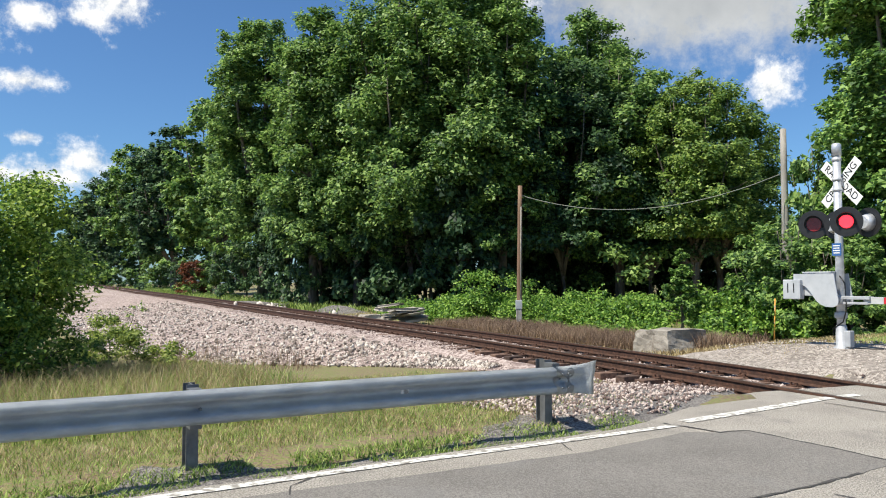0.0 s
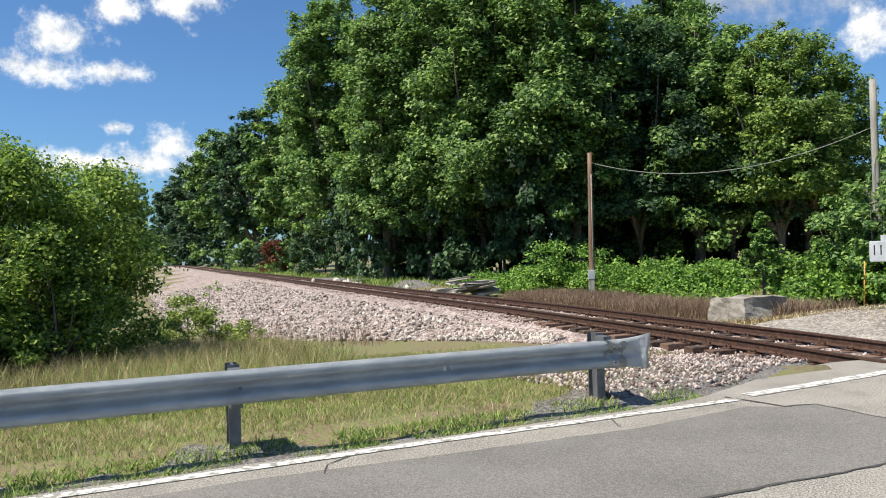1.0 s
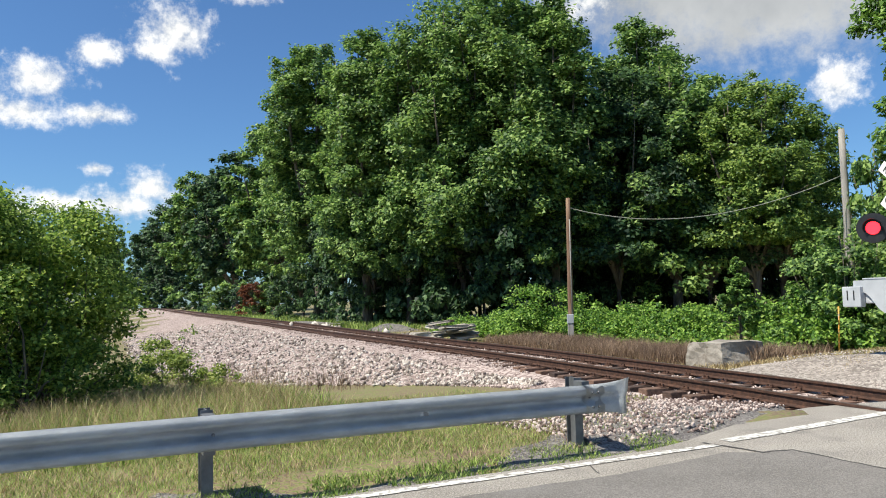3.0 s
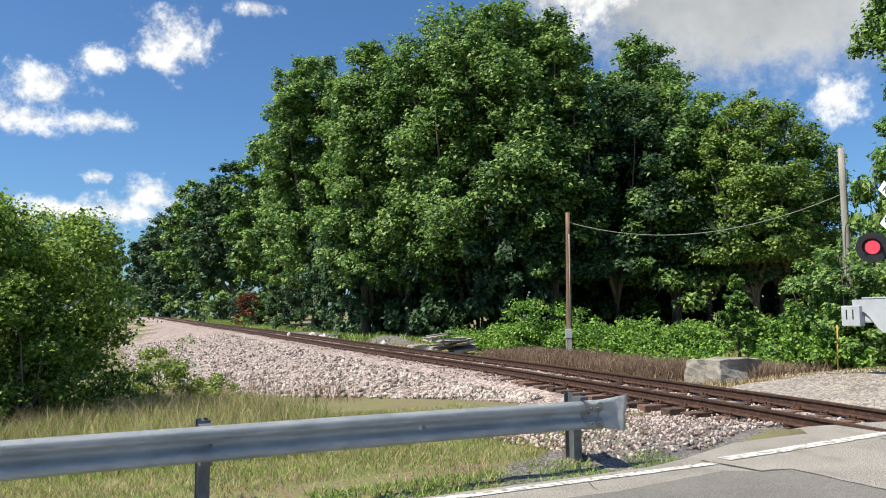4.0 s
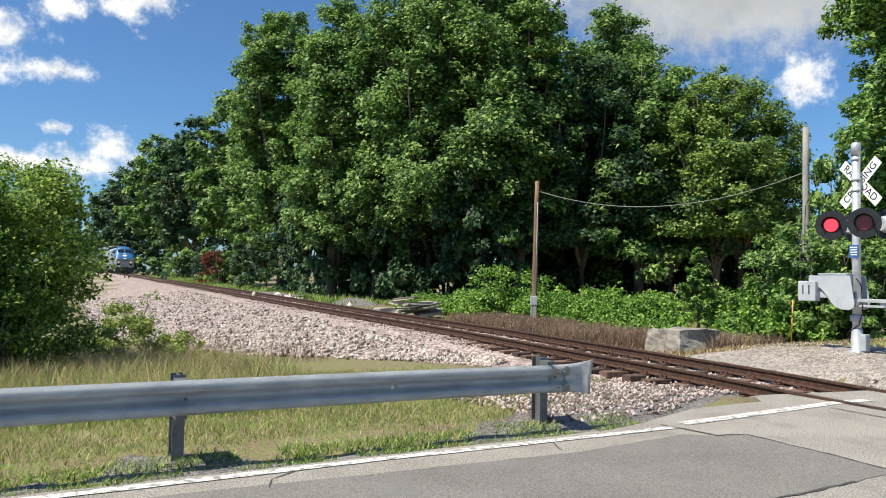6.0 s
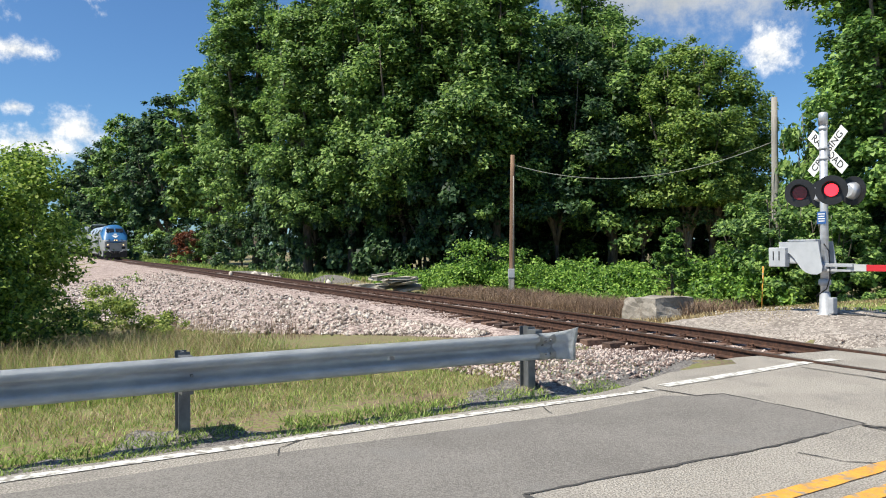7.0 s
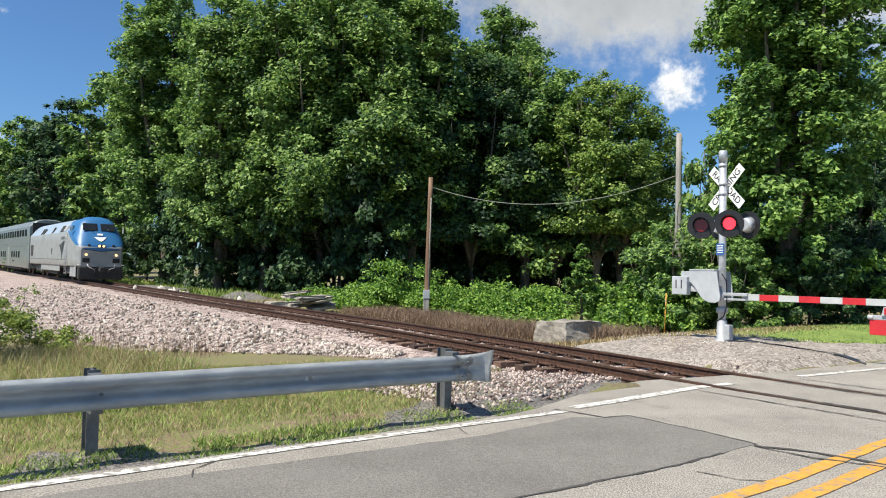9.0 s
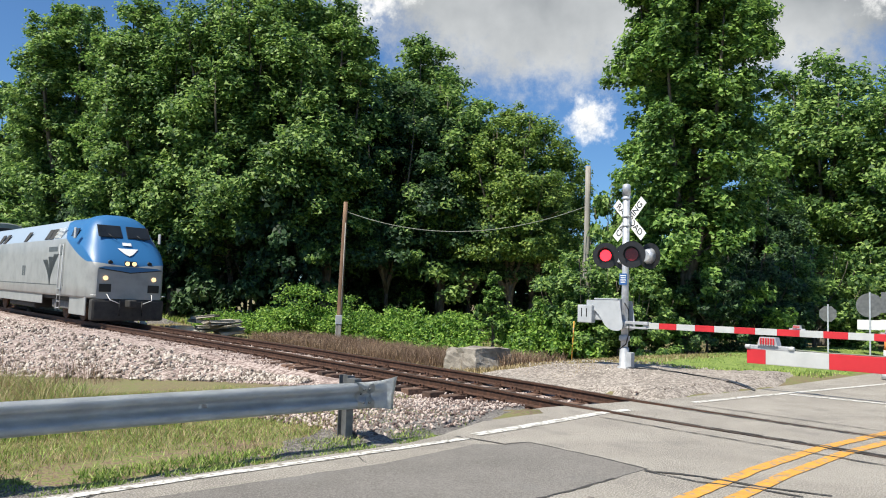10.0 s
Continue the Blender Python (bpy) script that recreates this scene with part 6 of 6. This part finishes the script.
        # side logo: fan of three bars, plain
        for y0, y1, z1 in ((4.15, 4.88, 2.48), (4.98, 5.64, 2.60), (5.74, 6.48, 2.70)):
            bm, n, prev = bmesh.new(), 8, None
            for i in range(n + 1):
                q = i / n
                za = 1.42 + 0.12 * (y0 - 4.15) + (z1 - 1.42 - 0.12 * (y0 - 4.15)) * q
                ya = 5.30 + (y0 - 5.30) * q ** 1.4 + 0.05 * math.sin(math.pi * q)
                yb = 5.42 + (y1 - 5.42) * q ** 1.6 + 0.05 * math.sin(math.pi * q)
                row = (bm.verts.new((s * 1.537, ya, za)), bm.verts.new((s * 1.537, max(yb, ya + 0.03), za)))
                if prev:
                    bm.faces.new((prev[0], row[0], row[1], prev[1]))
                prev = row
            bmesh.ops.solidify(bm, geom=bm.faces[:], thickness=0.006)
            part("side_emblem", bm, DECAL, t)
        for k in range(2):
            part("side_number", box(0.006, 0.22, 0.46, (s * 1.536, 1.2 - 0.32 * k, 2.0), 0), DECAL, t)
        part("side_stripe", box(0.008, 17.0, 0.035, (s * 1.533, -1.2, 1.42), 0), DECAL, t, "thin dark stripe")
        part("side_lettering", box(0.006, 1.25, 0.20, (s * 1.536, 5.6, 2.92), 0), DECAL, t)
        for y, w in ((5.15, 0.62), (4.45, 0.62), (0.9, 0.55), (-3.2, 0.6), (-4.2, 0.6), (-8.9, 1.3)):
            part("vent", box(0.03, w, 0.52 if y > -8 else 0.9, (s * (1.40 if y > -8 else 1.535), y, 3.58 if y > -8 else 2.1), 0.01, None, Matrix.Rotation(-s * (0.48 if y > -8 else 0), 4, "Y")), UNDER, t, "dark louvred vent")
        for k in range(8):
            part("louvre", box(0.04, 1.0, 0.022, (s * (1.50 - 0.028 * k), 6.05, 3.40 + 0.060 * k), 0), SIGN_WHITE, t)
        part("skirt", box(0.05, 8.5, 0.42, (s * 1.42, -0.2, 0.78), 0.03), LOCO_GREY, t)
        part("front_skirt", box(0.06, 2.0, 0.72, (s * 1.40, 8.9, 0.66), 0.03), LOCO_GREY, t)
    plate("nose_emblem", [(-0.40, 2.96), (0.40, 2.96), (0.16, 2.74), (0, 2.66), (-0.16, 2.74)], SIGN_WHITE, t, 10.07, "white plain emblem", 0.83, 2.85)
    plate("number_bar", [(-0.17, 3.08), (0.17, 3.08), (0.17, 3.20), (-0.17, 3.20)], SIGN_WHITE, t, 9.90, "", 0.80, 3.08)
    part("headlight_case", box(0.46, 0.10, 0.20, (0, 10.40, 2.36), 0.04), INK, t)
    for x in (-0.13, 0.13):
        part("headlight", tube([(x, 10.44, 2.36), (x, 10.47, 2.36)], 0.085, 16), LAMP_WARM, t, "bright lit headlight")
    part("fuel_tank", box(2.5, 4.6, 0.62, (0, -0.2, 0.62), 0.10), UNDER, t)
    part("pilot", box(2.75, 0.40, 0.82, (0, 10.30, 0.56), 0.10), UNDER, t, "black front pilot plate")
    part("coupler", box(0.30, 0.55, 0.28, (0, 10.7, 0.82), 0.05), UNDER, t)
    part("underframe", box(2.7, 19.5, 0.25, (0, 0, 0.95), 0.04), UNDER, t)
    for x in (-.5, .35):
        part("air_hose", tube([(x, 10.5, 0.9), (x + .05, 10.66, 0.62), (x + .02, 10.58, 0.36)], 0.028, 8), INK, t)
    for y in (-6.6, 6.6):
        truck(t, y, 2, 0.51)
    return t


def coach():
    t = thing("coach", Matrix(), "tall two-storey silver passenger coach with dark windows", "railway coach", "passenger train")
    S = [(-12.9, 1.50, 0.95, 0.55, 4.25, 4.85)] + [(y, 1.55, 1.0, 0.55, 4.3, 4.93) for y in np.linspace(-12.7, 12.7, 14)] + [(12.9, 1.50, 0.95, 0.55, 4.25, 4.85)]
    bm = loft(S, STAINLESS)
    for f in bm.faces:
        f.smooth = abs(f.normal.y) < 0.9
    part("body", bm, STAINLESS, t, "silver fluted coach body")
    part("end_panel", box(2.6, 0.06, 3.8, (0, 12.93, 2.7), 0.02), UNDER, t, "dark coach end")
    part("end_panel", box(2.6, 0.06, 3.8, (0, -12.93, 2.7), 0.02), UNDER, t)
    for s in (-1, 1):
        for k in range(13):
            part("upper_window", box(0.02, 1.35, 0.62, (s * 1.552, -10.8 + 1.8 * k, 3.72), 0.01), DARK_GLASS, t, "dark upper window")
        for y in (-7.6, -5.9, -4.2, 1.5, 3.2, 4.9, 6.6):
            part("lower_window", box(0.02, 0.95, 0.60, (s * 1.552, y, 1.75), 0.01), DARK_GLASS, t, "dark lower window")
        part("side_door", box(0.02, 0.85, 1.9, (s * 1.553, -1.2, 1.6), 0.01), LOCO_GREY, t)
        for z in (0.9, 2.55, 2.8, 3.25, 4.18):
            part("flute", box(0.025, 25.2, 0.06, (s * 1.552, 0, z), 0.005), STAINLESS, t)
    for y in (-9.2, 9.2):
        truck(t, y, 2, 0.46)
    part("underframe", box(2.5, 12, 0.4, (0, 0, 0.5), 0.05), UNDER, t)
    return t


loco = locomotive()
coaches = [coach()]
coaches += [copy_thing(coaches[0], Matrix()) for _ in range(2)]


# ---- what moves ----
def train_front(t):
    """Distance of the locomotive's nose along the track from the road at t seconds."""
    return float(np.interp(t, [r[0] for r in RUN], [r[1] for r in RUN]))


RUN = [(0, 266.0), (2.7, 203.0), (3.9, 174.5), (4.5, 160.0), (5.0, 148.0), (5.5, 135.3), (6.0, 121.3), (7.5, 79.9), (8.0, 67.4), (8.5, 55.3), (9.0, 43.7), (9.5, 32.0), (10.0, 20.4)]


# times at which the lights change over, beginning with the one nearer the road
SWITCH = [-0.5, 0.12, 0.70, 1.29, 1.88, 2.46, 3.05, 3.64, 4.23, 4.82, 5.42, 5.97, 6.56, 7.15, 7.76, 8.36, 8.93, 9.56]


def motions():
    times = [0.25 * k for k in range(41)]
    ahead = 10.5
    for veh, back in [(loco, ahead)] + [(c, 21.3 + 13.0 + 26.3 * k) for k, c in enumerate(coaches)]:
        rows = []
        for t in times:
            s = train_front(t) + back
            p = track_point(s)
            a, b = track_point(s - 7), track_point(s + 7)
            d = a - b
            yaw = math.degrees(math.atan2(-d.x, d.y))
            pitch = math.degrees(math.atan2(d.z, math.hypot(d.x, d.y)))
            rows.append((t, pose(p.x, p.y, (a.z + b.z) / 2 + 0.01, 0, 0, yaw) @ pose(0, 0, 0, pitch, 0, 0)))
        walk(veh, rows)
    # the two near lights flash in turn: each light disc stands at the lens or back in its housing
    for k, (bulb, x, y, z) in enumerate(FLASHERS):
        rows = []
        for i, t0 in enumerate(SWITCH):
            on = (i % 2 == 1) == (x < 0)
            m = head_pose(x, y, z, -1) @ pose(x, y - (0.026 if on else -0.05), z)
            for t in (max(0.0, t0 + 0.02), min(10.0, SWITCH[i + 1] - 0.015 if i + 1 < len(SWITCH) else 10.0)):
                if 0 <= t <= 10 and (not rows or t > rows[-1][0] + 0.01):
                    rows.append((t, m))
        walk(bulb, rows)


def track_point(s):
    """A point of the track, carried straight on past its modelled end."""
    if s <= _S[-1]:
        return along(s)
    a, b = along(_S[-1] - 10), along(_S[-1])
    return b + (b - a) * ((s - _S[-1]) / 10)


motions()
